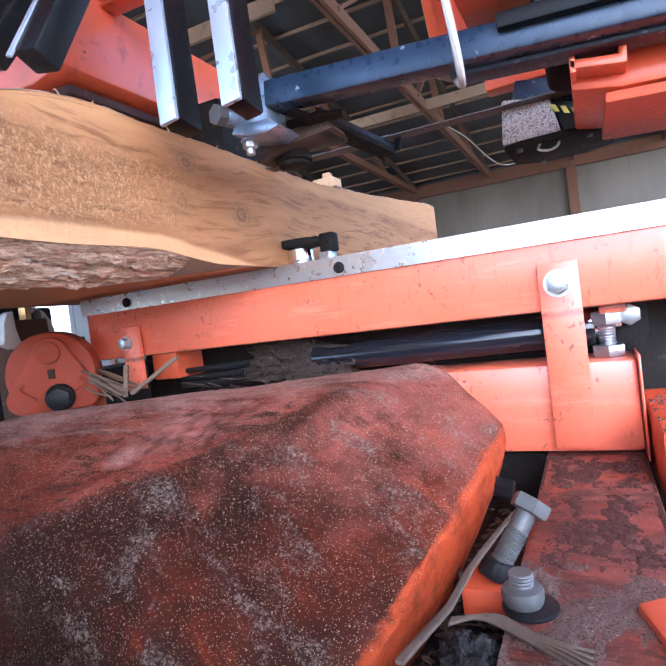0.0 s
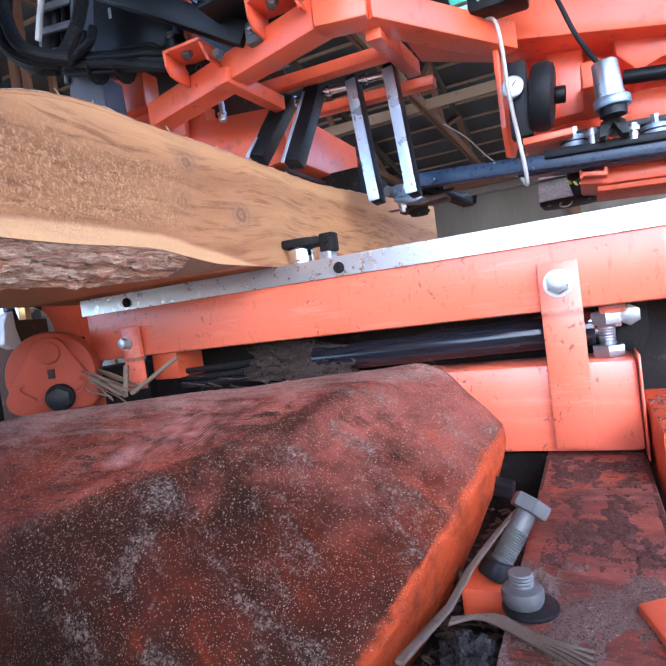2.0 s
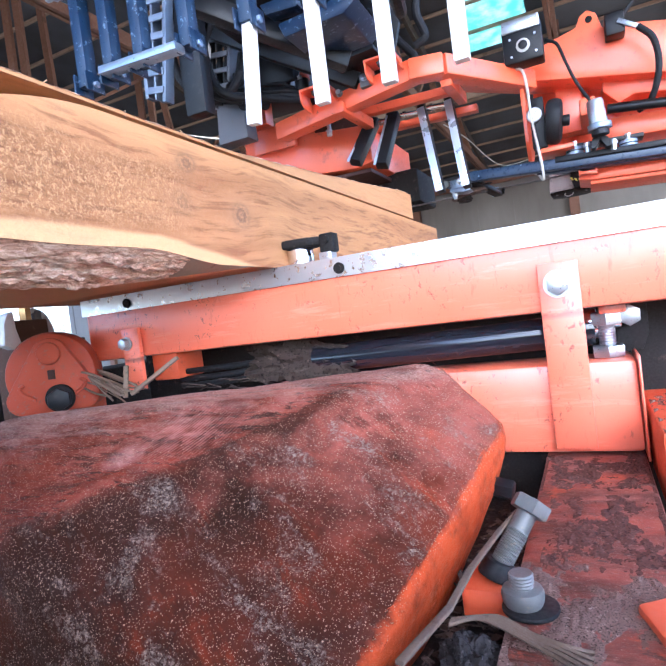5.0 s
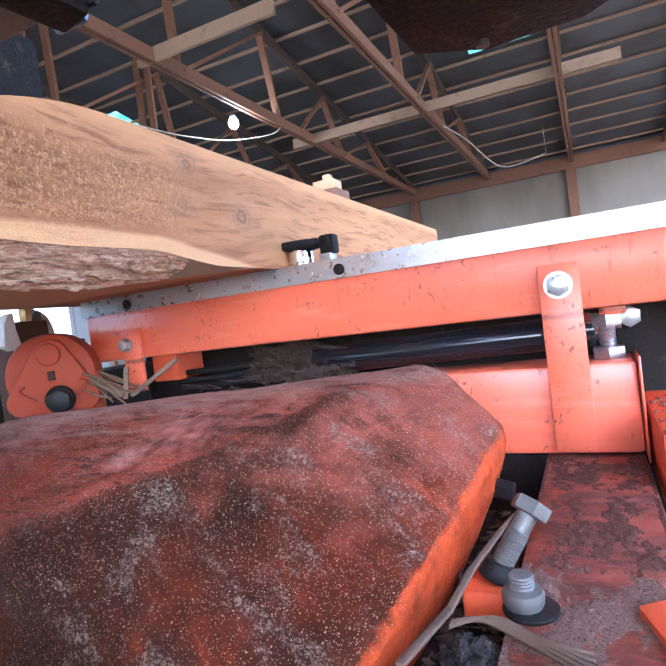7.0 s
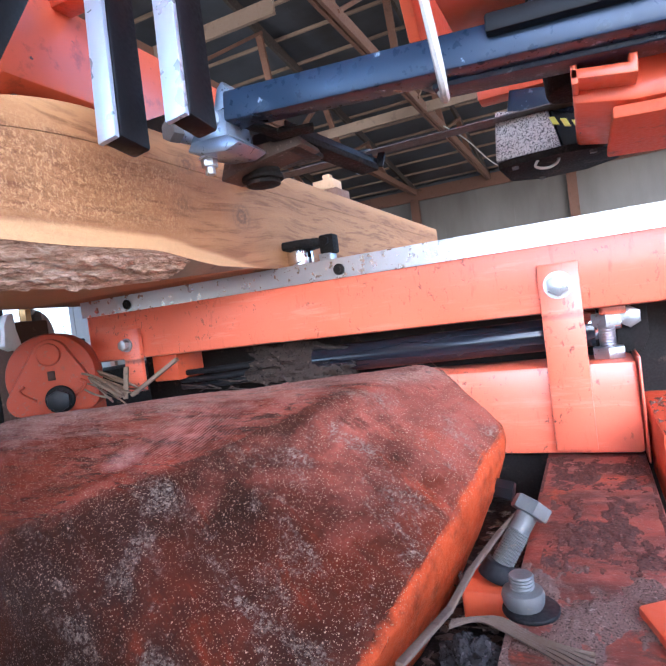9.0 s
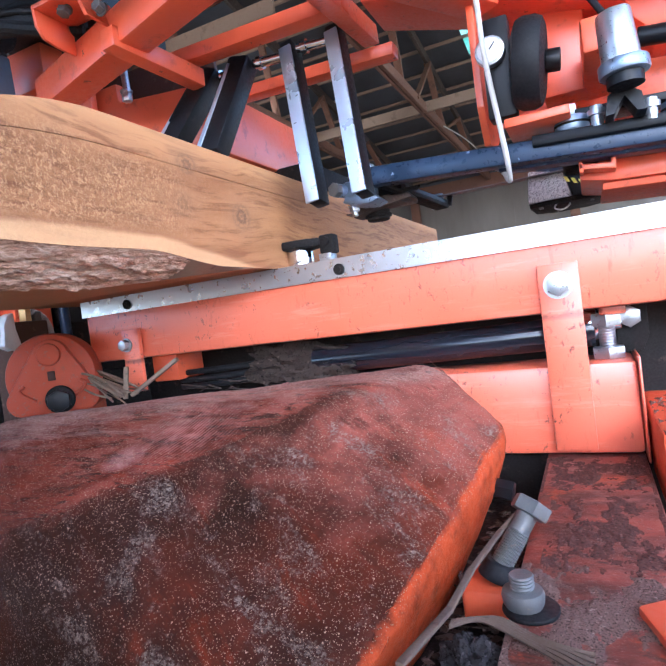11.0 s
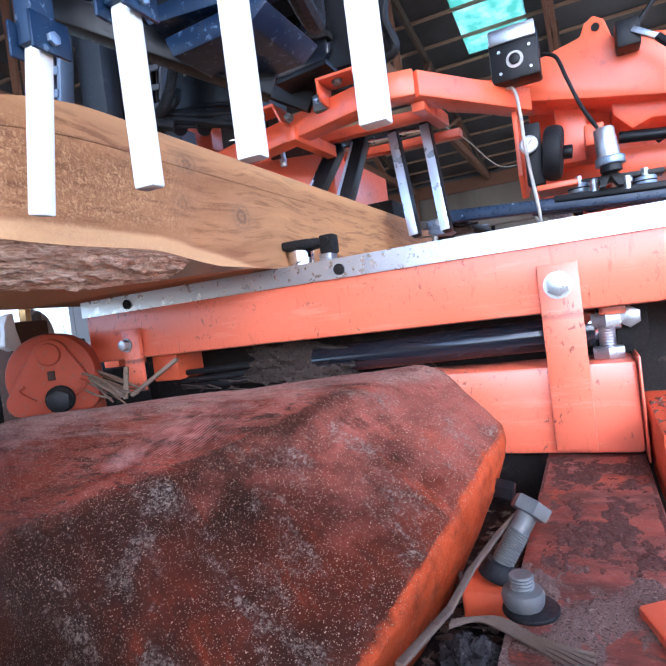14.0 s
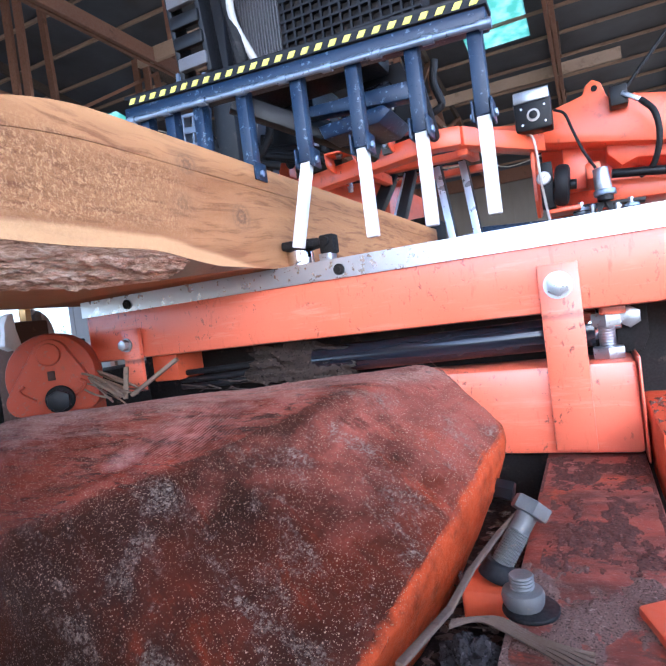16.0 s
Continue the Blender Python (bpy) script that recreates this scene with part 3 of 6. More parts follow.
def build_truss(x, brace=True):
    """One timber roof truss spanning the shed along y."""
    t = thing("roof_truss", "brown weathered timber roof truss with web members", "truss", (x, 0, 0), "roof trusses")
    lo = EAVE_Z - 0.10
    y1, y0 = EAVE_Y, FRONT_Y + 0.1
    for side in (-1, 1):
        bm = B()
        beam(bm, (side * 0.03, y0, lo), (side * 0.03, y1, lo), 0.038, 0.13, 0.003)
        part("bottom_chord", bm, TIMBER, t, smooth=False)
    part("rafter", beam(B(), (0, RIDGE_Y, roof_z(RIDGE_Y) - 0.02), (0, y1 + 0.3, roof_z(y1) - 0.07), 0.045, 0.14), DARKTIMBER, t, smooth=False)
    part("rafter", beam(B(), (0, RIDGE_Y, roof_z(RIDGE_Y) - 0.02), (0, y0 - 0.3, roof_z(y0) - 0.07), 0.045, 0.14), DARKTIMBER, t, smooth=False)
    for a, b_ in ((11.2, 10.2), (8.9, 8.3), (6.75, 6.5), (4.7, 4.65), (2.0, 2.0), (-1.0, -0.8), (-3.6, -3.4)):
        part("web", beam(B(), (0, a, lo), (0, b_, roof_z(b_) - 0.06), 0.045, 0.09, up=(1, 0, 0)), TIMBER, t, smooth=False)
    for a, b_ in ((8.9, 10.2), (7.3, 8.3), (4.75, 6.5), (2.0, 4.6), (2.0, -0.8), (-1.0, -3.4)):
        part("web", beam(B(), (0.03, a, lo), (0.03, b_, roof_z(b_) - 0.08), 0.038, 0.07, up=(1, 0, 0)), TIMBER, t, smooth=False)
    return t


PURLIN = painted("grey_brown_purlin", (0.28, 0.20, 0.14), 0.8, dirt=(0.12, 0.08, 0.05), amount=0.6, scale=6)
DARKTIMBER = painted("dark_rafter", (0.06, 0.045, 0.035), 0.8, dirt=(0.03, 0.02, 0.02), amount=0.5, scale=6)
build_shed()
first_truss = build_truss(-1.83)
for tx in (-14.1, -12.35, -10.6, -8.85, -7.1, -5.35, -3.58, -0.09, 1.66, 3.4):
    copy_thing(first_truss, pose(tx, 0, 0))
# Long ties on the bottom chords.
for y, x0, x1, label in ((7.75, -3.9, 0.62, "pale timber tie laid across the truss chords"), (4.33, -3.75, -2.2, "pale timber tie nailed between two trusses")):
    tie = tagged(part("timber_tie", box(B(), x0, x1, y - 0.02, y + 0.02, EAVE_Z - 0.16, EAVE_Z - 0.02, 0.003), PURLIN, smooth=False), label, "timber")
# Double posts of the open side.
for x, y in ((-5.25, 6.1), (-5.25, 4.2)):
    hanger = thing("timber_hanger", "pair of upright brown boards on a truss", "timber", (x, y, EAVE_Z - 0.1))
    for dx in (-0.09, 0.09):
        part("board", box(B(), dx - 0.05, dx + 0.05, -0.02, 0.02, -0.15, roof_z(y) - EAVE_Z + 0.1, 0.003), TIMBER, hanger, smooth=False)

# ---- the sawmill bed ----
YB = 0.72                                  # front of the cross bunk


def build_bunk():
    t = thing("bed_bunk", "orange steel sawmill bed rail capped with a stainless strip", "sawmill bed", (0, YB, Z0))
    part("rail", box(B(), -0.822, 0.75, 0, 0.10, -0.030, 0.074, 0.006), BUNK, t)
    part("wear_strip", prism(B(), [(-0.004, 0.052), (-0.004, 0.080), (0.104, 0.080), (0.104, 0.0765), (0.0, 0.0765), (-0.001, 0.052)], "x", -0.826, 0.76), STEEL, t, "scuffed stainless wear strip")
    for x, z in ((-0.314, 0.064), (0.022, 0.066), (-0.715, 0.064), (0.36, 0.066)):
        bm = B()
        rod(bm, (x, -0.004, z), (x, -0.007, z), 0.008, seg=20)
        rod(bm, (x, -0.007, z), (x, -0.0085, z), 0.004, seg=12)
        part("rivet", bm, SOOTSHADE if x < -0.2 else STEEL, t)
    part("lower_rail", box(B(), -0.45, 0.040, 0.0, 0.09, -0.203, -0.094, 0.006), BUNK, t)
    part("end_plate", box(B(), 0.0405, 0.0435, -0.010, 0.10, -0.212, -0.088, 0.002), BUNK, t)
    strap = part("strap", box(B(), -0.056, -0.010, -0.009, -0.001, -0.196, 0.029, 0.0015), BUNK, t, "flat orange strap bolted on")
    bolt(strap, (-0.034, -0.009, 0.003), (0, -1, 0), 0.0135, 0.012)
    small = part("strap", box(B(), -0.733, -0.695, -0.010, -0.002, -0.085, 0.021, 0.0015), BUNK, t, "short orange strap bolted on")
    bolt(small, (-0.722, -0.010, -0.005), (0, -1, 0), 0.0095, 0.011)
    part("bracket", box(B(), -0.70, -0.645, 0.02, 0.09, -0.075, -0.028, 0.003), ORANGE_OLD, t)
    bolt(t, (-0.74, 0.02, -0.060), (0, -0.2, -1), 0.010, 0.016)
    # Ram under the rail.
    ram = part("hydraulic_ram", rod(B(), (-0.395, 0.05, -0.066), (0.0, 0.05, -0.058), 0.021, seg=32, bevel=0.002), GLOSSBLACK, t, "glossy black hydraulic ram")
    part("gland", rod(B(), (-0.012, 0.05, -0.0525), (0.004, 0.05, -0.052), 0.019, seg=32, bevel=0.002), CHROME, ram)
    part("piston_rod", rod(B(), (0.0, 0.05, -0.052), (0.03, 0.05, -0.0515), 0.009, seg=24), CHROME, ram)
    for dz in (0.0, 0.013, 0.024):
        bm = B()
        hose(bm, [(-0.66, 0.045, -0.066 - dz), (-0.55, 0.03, -0.062 - dz), (-0.47, 0.05, -0.060 - dz * 0.8), (-0.39, 0.06, -0.065 - dz * 0.5)], 0.005)
        part("hydraulic_hose", bm, RUBBER, t)
    clevis = part("clevis", prism(B(), [(0.022, -0.090), (0.052, -0.090), (0.060, -0.070), (0.060, -0.030), (0.05, -0.020), (0.03, -0.022)], "y", 0.06, 0.068, 0.001), SOOTSHADE, t, "dark grey clevis plate")
    part("clevis_block", box(B(), 0.004, 0.022, 0.03, 0.065, -0.058, -0.040, 0.003), ZINC, clevis)
    bm = B()
    lathe(bm, (0.013, 0.040, -0.096), (0.013, 0.040, -0.040), [0.0100 if k % 2 else 0.0092 for k in range(33)])
    hexhead(bm, (0.013, 0.040, -0.0935), (0, 0, 1), 0.0200, 0.014)
    hexhead(bm, (0.013, 0.040, -0.054), (0, 0, 1), 0.0185, 0.016)
    part("clevis_bolt", bm, ZINC, clevis)
    hexb = B()
    hexhead(hexb, (0.040, 0.06, -0.046), (0, -1, 0), 0.0135, 0.011)
    part("clevis_nut", hexb, ZINC, clevis)
    part("pivot_tab", box(B(), 0.006, 0.036, 0.02, 0.05, -0.040, -0.026, 0.003), BUNK, t)
    # Legs to the ground.
    for x in (-0.70, 0.55):
        part("leg", box(B(), x - 0.04, x + 0.04, 0.012, 0.092, -Z0, -0.029 if x > 0 else -0.12, 0.004), ORANGE_OLD, t)
    # Cross piece coloured near black to paint the shade of the gap.
    part("saddle", box(B(), -0.74, 0.55, 0.03, 0.085, -0.30, -0.21, 0.004), SOOTSHADE, t)
    return t


def build_stop_roller():
    """Clamp roller standing on the wear strip."""
    t = thing("side_support_roller", "black clamp roller with a bright steel hub on the bed rail", "roller", (-0.40, YB + 0.05, Z0 + 0.0805))
    bm = B()
    rod(bm, (0.0, 0, 0), (0.0, 0, 0.030), 0.021, seg=32, bevel=0.002)
    part("hub", bm, CHROME, t, "bright steel hub")
    bm = B()
    prism(bm, [(-0.004 + 0.047 * math.cos(k * math.pi / 14) * (1 + 0.09 * math.sin(k * 2.7)), 0.029 * math.sin(k * math.pi / 14)) for k in range(28)], "z", 0.027, 0.040, 0.004)
    part("flange", bm, SOOTSHADE, t, "grimy black flange plate")
    bm = B()
    box(bm, 0.038, 0.062, -0.010, 0.012, 0.014, 0.043, 0.003)
    rod(bm, (0.050, -0.0118, 0.033), (0.050, -0.016, 0.033), 0.007, seg=6)
    part("stop_block", bm, SOOTSHADE, t, "black stop block")
    part("foot", box(B(), 0.036, 0.056, -0.010, 0.012, 0.0, 0.015, 0.001), ZINC, t)
    return t


def build_main_rails():
    """The long bed rails that carry the bunks."""
    t = thing("long_bed_rail", "long red steel bed rail crusted with sawdust", "sawmill bed", (0, 0, Z0))
    part("tube", box(B(), -0.070, 0.040, -0.6, YB + 0.8, -0.32, -0.205, 0.007), REDRAIL, t)
    part("dust_crust", crust(-0.068, 0.038, YB - 0.13, YB - 0.004, -0.205, 0.0034, 11), DARKDUST, t, "caked sawdust")
    part("dust_crust", crust(-0.055, 0.038, 0.42, 0.58, -0.205, 0.0018, 12), DARKDUST, t, "dark caked bark dust")
    part("dust_crust", crust(-0.068, 0.036, 0.27, 0.43, -0.205, 0.0017, 13), DUST, t, "caked sawdust")
    # Raised plates and side tube.
    part("side_tube", box(B(), 0.047, 0.20, 0.60, YB + 0.5, -0.235, -0.150, 0.006), ORANGE_OLD, t)
    part("side_crust", crust(0.05, 0.15, 0.60, 0.80, -0.150, 0.008, 14), DUST, t, "caked sawdust")
    part("gusset", prism(B(), [(0.006, 0.375), (0.10, 0.44), (0.10, 0.30), (0.03, 0.30)], "z", -0.24, -0.200, 0.003), ORANGE, t, "bright orange gusset")
    part("lug_plate", box(B(), -0.106, -0.074, 0.385, 0.43, -0.230, -0.207, 0.003), ORANGE_OLD, t)
    part("leg", box(B(), -0.06, 0.03, 1.30, 1.38, -Z0, -0.318, 0.004), ORANGE_OLD, t)
    part("leg", box(B(), -0.06, 0.03, -0.5, -0.42, -Z0, -0.318, 0.004), ORANGE_OLD, t)
    return t


def crust(x0, x1, y0, y1, z, h, seed):
    """An uneven cake of dust lying on a flat top."""
    bm = B()
    n, k = 110, 110
    rows = []
    for i in range(n + 1):
        row = []
        for j in range(k + 1):
            u, v = i / n, j / k
            edge = min(u, 1 - u, v, 1 - v) * 2.6
            jag = noise.noise((u * 4 + seed, v * 4, seed)) * 1.3 + noise.noise((u * 13, v * 13 + seed, seed)) * 0.9 + noise.noise((u * 45, v * 45 + seed, seed)) * 0.5
            hh = h * max(-0.3, min(1, edge * 0.8 + jag - 0.35)) * (0.75 + 0.35 * noise.noise((u * 34 + seed, v * 34, 3)) + 0.25 * noise.noise((u * 70 + seed, v * 70, 3)))
            row.append(bm.verts.new((x0 + (x1 - x0) * u, y0 + (y1 - y0) * v, z + hh)))
        rows.append(row)
    for i in range(n):
        for j in range(k):
            bm.faces.new((rows[i][j], rows[i + 1][j], rows[i + 1][j + 1], rows[i][j + 1]))
    return bm


DARKDUST = painted("dark_bark_dust", (0.105, 0.048, 0.038), 0.9, dirt=(0.30, 0.19, 0.16), amount=0.85, scale=240, worn=(0.030, 0.015, 0.012), wornat=0.54, spec=0.15)


def build_cover():
    """The big dusty red box in front of the bed: flat top, broad sloping face, cut corner."""
    t = thing("machine_cover", "big red painted steel cover dusted with sawdust and worn to orange", "machine cover", (0, 0, Z0))
    top = [(-0.703, 0.46, -0.079), (-0.169, 0.60, -0.0627), (-0.1455, 0.59, -0.080), (-0.0797, 0.52, -0.1167), (-0.222, 0.50, -0.0745), (-0.45, 0.28, -0.1465), (-0.66, 0.31, -0.15)]
    low = [(-0.0850, 0.50, -0.146), (-0.106, 0.42, -0.151), (-0.135, 0.30, -0.200), (-0.160, 0.27, -0.225), (-0.276, 0.255, -0.22), (-0.445, 0.25, -0.238), (-0.70, 0.28, -0.25),
           (-0.1085, 0.43, -0.195), (-0.122, 0.36, -0.2), (-0.205, 0.30, -0.40), (-0.28, 0.245, -0.40), (-0.70, 0.26, -0.40), (-0.72, 0.46, -0.40), (-0.22, 0.60, -0.40), (-0.20, 0.52, -0.40)]
    bm = B()
    for p in top + low:
        bm.verts.new(p)
    r = bmesh.ops.convex_hull(bm, input=bm.verts)
    bmesh.ops.delete(bm, geom=[g for g in r["geom_interior"] if isinstance(g, bmesh.types.BMVert)], context="VERTS")
    bmesh.ops.dissolve_limit(bm, angle_limit=radians(4), verts=bm.verts, edges=bm.edges)
    bmesh.ops.bevel(bm, geom=bm.edges[:], offset=0.007, segments=3, profile=0.5, affect="EDGES")
    bmesh.ops.triangulate(bm, faces=bm.faces)
    for _ in range(4):
        long_edges = [e for e in bm.edges if e.calc_length() > 0.018]
        if not long_edges:
            break
        bmesh.ops.subdivide_edges(bm, edges=long_edges, cuts=1)
        bmesh.ops.triangulate(bm, faces=[f for f in bm.faces if len(f.verts) > 3])
    bm.normal_update()
    for v in bm.verts:
        n = noise.noise(v.co * 9) * 0.004 + noise.noise(v.co * 28) * 0.0016
        v.co += v.normal * n
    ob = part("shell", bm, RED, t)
    bolt(t, (-0.098, 0.49, -0.166), (1, -0.1, -0.2), 0.009, 0.018, material=BLACK)
    part("stand", box(B(), -0.60, -0.20, 0.30, 0.44, -Z0, -0.395, 0.004), ORANGE_OLD, t)
    return t


def build_loose_bolts():
    t = thing("leaning_bolt", "grey zinc hex bolt leaning out of a black grommet", "bolt", (-0.080, 0.407, Z0 - 0.206))
    bm = B()
    a, b_ = Vector((0, 0, 0.008)), Vector((0.0205, 0.020, 0.040))
    d = (b_ - a).normalized()
    lathe(bm, a, b_, [0.0084 if 1 < k < 30 and k % 2 else 0.0076 for k in range(46)])
    part("shank", bm, DULLZINC, t)
    bm = B()
    hexhead(bm, b_, d, 0.0145, 0.011)
    part("hex_head", bm, DULLZINC, t)
    bm = B()
    rod(bm, (-0.004, -0.002, 0.0), (0.001, 0, 0.012), 0.014, 0.0105, seg=24, bevel=0.002)
    part("grommet", bm, RUBBER, t, "black rubber grommet")
    t = thing("stud_nut", "grey domed nut on a threaded stud ringed with grease", "nut", (-0.059, 0.362, Z0 - 0.204))
    part("grease_ring", rod(B(), (0.004, 0, 0), (0.004, 0, 0.003), 0.018, seg=28, bevel=0.001), RUBBER, t)
    bm = B()
    rod(bm, (0, 0, 0.002), (0, 0, 0.015), 0.0125, 0.0140, seg=28, bevel=0.004)
    part("nut", bm, DULLZINC, t)
    bm = B()
    lathe(bm, (0, 0, 0.013), (0, 0, 0.024), [0.0080 if k % 2 else 0.0072 for k in range(11)])
    part("stud", bm, DULLZINC, t)


def build_hub_motor():
    """Round red drive housing at the end of the bunk."""
    t = thing("drive_housing", "round dusty red drive housing with a black shaft bolt", "machine part", (-0.835, 0.65, Z0 - 0.034))
    t.rotation_euler = (0, 0, radians(36))
    bm = B()
    rod(bm, (-0.006, 0.0, -0.008), (-0.006, 0.06, -0.008), 0.074, seg=48, bevel=0.010)
    part("body", bm, REDCLEAN, t)
    bm = B()
    ring = []
    for cx, cz, rr, a0, a1 in ((0, 0.026, 0.030, 20, 160), (-0.052, -0.045, 0.024, 150, 265), (0.048, -0.045, 0.024, 275, 390)):
        ring += [(cx + rr * math.cos(radians(a0 + (a1 - a0) * k / 10)), cz + rr * math.sin(radians(a0 + (a1 - a0) * k / 10))) for k in range(11)]
    prism(bm, ring, "y", -0.014, 0.05, 0.004)
    part("front_plate", bm, REDCLEAN, t)
    for sx in (-1, 1):
        bm = B()
        hose(bm, [(sx * 0.028, -0.015, -0.046), (sx * 0.046, -0.015, -0.034), (sx * 0.052, -0.015, -0.024), (sx * 0.044, -0.015, -0.018)], 0.0032)
        part("casting_rib", bm, REDCLEAN, t)
    part("boss", rod(B(), (0, -0.010, 0.030), (0, -0.020, 0.030), 0.019, seg=28, bevel=0.003), REDCLEAN, t)
    part("key_slot", box(B(), -0.006, 0.006, -0.0150, -0.008, -0.014, 0.002, 0.001), MAROON, t)
    bm = B()
    rod(bm, (0.012, -0.02, -0.046), (0.012, -0.030, -0.046), 0.023, seg=28, bevel=0.002)
    part("shaft_collar", bm, SOOTSHADE, t)
    bm = B()
    hexhead(bm, (0.014, -0.036, -0.047), (0.1, -1, 0), 0.019, 0.014)
    part("shaft_bolt", bm, BLACK, t)
    part("pedestal", box(B(), -0.05, 0.05, 0.03, 0.13, -Z0 + 0.03, -0.05, 0.004), ORANGE_OLD, t)




# ---- the timber on the bed ----
XF = -0.416                                # sawn face of the cant
KERF, TOP = 0.195, 0.228


def droop(y):
    """The near butt of the log bows down a little."""
    return min(0.03, 1.3 * max(0.0, 0.42 - y) ** 2)


def lower_edge(y):
    """Height of the lower rim of the sawn face along the cant."""
    return max(0.0805, 0.0935 + 0.001 * math.sin(y * 31) - 0.11 * max(0.0, y - 0.47))


def wane(y):
    """How far the underside is set back from the face."""
    if y < 0.50:
        return 0.055 + 0.004 * math.sin(y * 30)
    return max(0.002, 0.055 * (1 - (y - 0.50) / 0.14))


def under(y):
    """The swollen underside hangs a little between the bunks."""
    return 0.060 + 0.0203 * min(1, max(0, (y - 0.42) / 0.24))


def build_cant():
    t = thing("log_cant", "squared log, fresh sawn face, bark along its lower edge", "log", (0, 0, Z0))
    ys = [i * 0.02 - 0.9 for i in range(133)]
    bm = B()
    rows = []
    for y in ys:
        zb = lower_edge(y)
        rows.append([bm.verts.new(p) for p in ((XF, y, KERF - 0.5 * droop(y)), (XF, y, zb), (XF - wane(y) - 0.002, y, under(y) + 0.0003), (-0.90, y, 0.0803), (-0.95, y, 0.11), (-0.95, y, KERF - 0.5 * droop(y)))])
    for a, b_ in zip(rows, rows[1:]):
        for k in range(6):
            if k != 1:
                bm.faces.new((a[k], a[(k + 1) % 6], b_[(k + 1) % 6], b_[k]))
    bm.faces.new(rows[0])
    bm.faces.new(rows[-1][::-1])
    part("heartwood", bm, WOOD, t)
    # Bark hangs under the rim.
    bm = B()
    n = 26
    grid = []
    for i, y in enumerate([k * 0.004 - 0.2 for k in range(int((0.535 + 0.2) / 0.004))]):
        row = []
        end = 1.0 if y < 0.50 else max(0.3, 1 - (y - 0.50) * 18 + 0.3 * noise.noise((y * 60, 1, 1)))
        for j in range(n + 1):
            u = j / n
            x = XF - 0.001 - u * wane(y)
            bulge = 0.004 * math.sin(math.pi * min(1, u * 1.1)) * end
            rough = 0.0045 * noise.noise((y * 26, u * 9, 0.4)) + 0.0045 * noise.noise((y * 60, u * 26, 2.2)) + 0.0025 * noise.noise((y * 150, u * 60, 5.2))
            z = lower_edge(y) + (under(y) - lower_edge(y)) * u - (bulge + rough * min(1, u * 6) * end) * (1 if 0 < j < n else 0)
            row.append(bm.verts.new((x, y, z)))
        grid.append(row)
    for a, b_ in zip(grid, grid[1:]):
        for j in range(n):
            bm.faces.new((a[j], a[j + 1], b_[j + 1], b_[j]))
    part("bark", bm, BARK, t, "rough brown bark")
    bm = B()
    rows = []
    for y in [0.52 + 0.006 * k for k in range(24)]:
        rows.append([bm.verts.new((XF - 0.0005, y, lower_edge(y))), bm.verts.new((XF - wane(y), y, under(y)))])
    for a, b_ in zip(rows, rows[1:]):
        bm.faces.new((a[0], a[1], b_[1], b_[0]))
    part("bare_wane", bm, SAPGREY, t, "grey bare wood where the bark fell off")
    return t


SAPGREY = painted("grey_bare_wood", (0.30, 0.21, 0.14), 0.85, dirt=(0.14, 0.09, 0.06), amount=0.8, scale=45)


def build_board():
    """The plank being cut on the second pass, lying on the cant."""
    t = thing("top_board", "freshly sawn tan plank lying on the cant", "board", (0, 0, Z0))
    bm = B()
    rows = []
    for i in range(133):
        y = i * 0.02 - 0.9
        rows.append([bm.verts.new(p) for p in ((XF, y, KERF + 0.0002 - 0.5 * droop(y)), (XF, y, TOP - droop(y)), (-0.94, y, TOP - droop(y)), (-0.95, y, KERF + 0.0002 - 0.5 * droop(y)))])
    for a, b_ in zip(rows, rows[1:]):
        for k in range(4):
            bm.faces.new((a[k], a[(k + 1) % 4], b_[(k + 1) % 4], b_[k]))
    bm.faces.new(rows[0])
    bm.faces.new(rows[-1][::-1])
    part("plank", bm, WOOD, t)
    return t


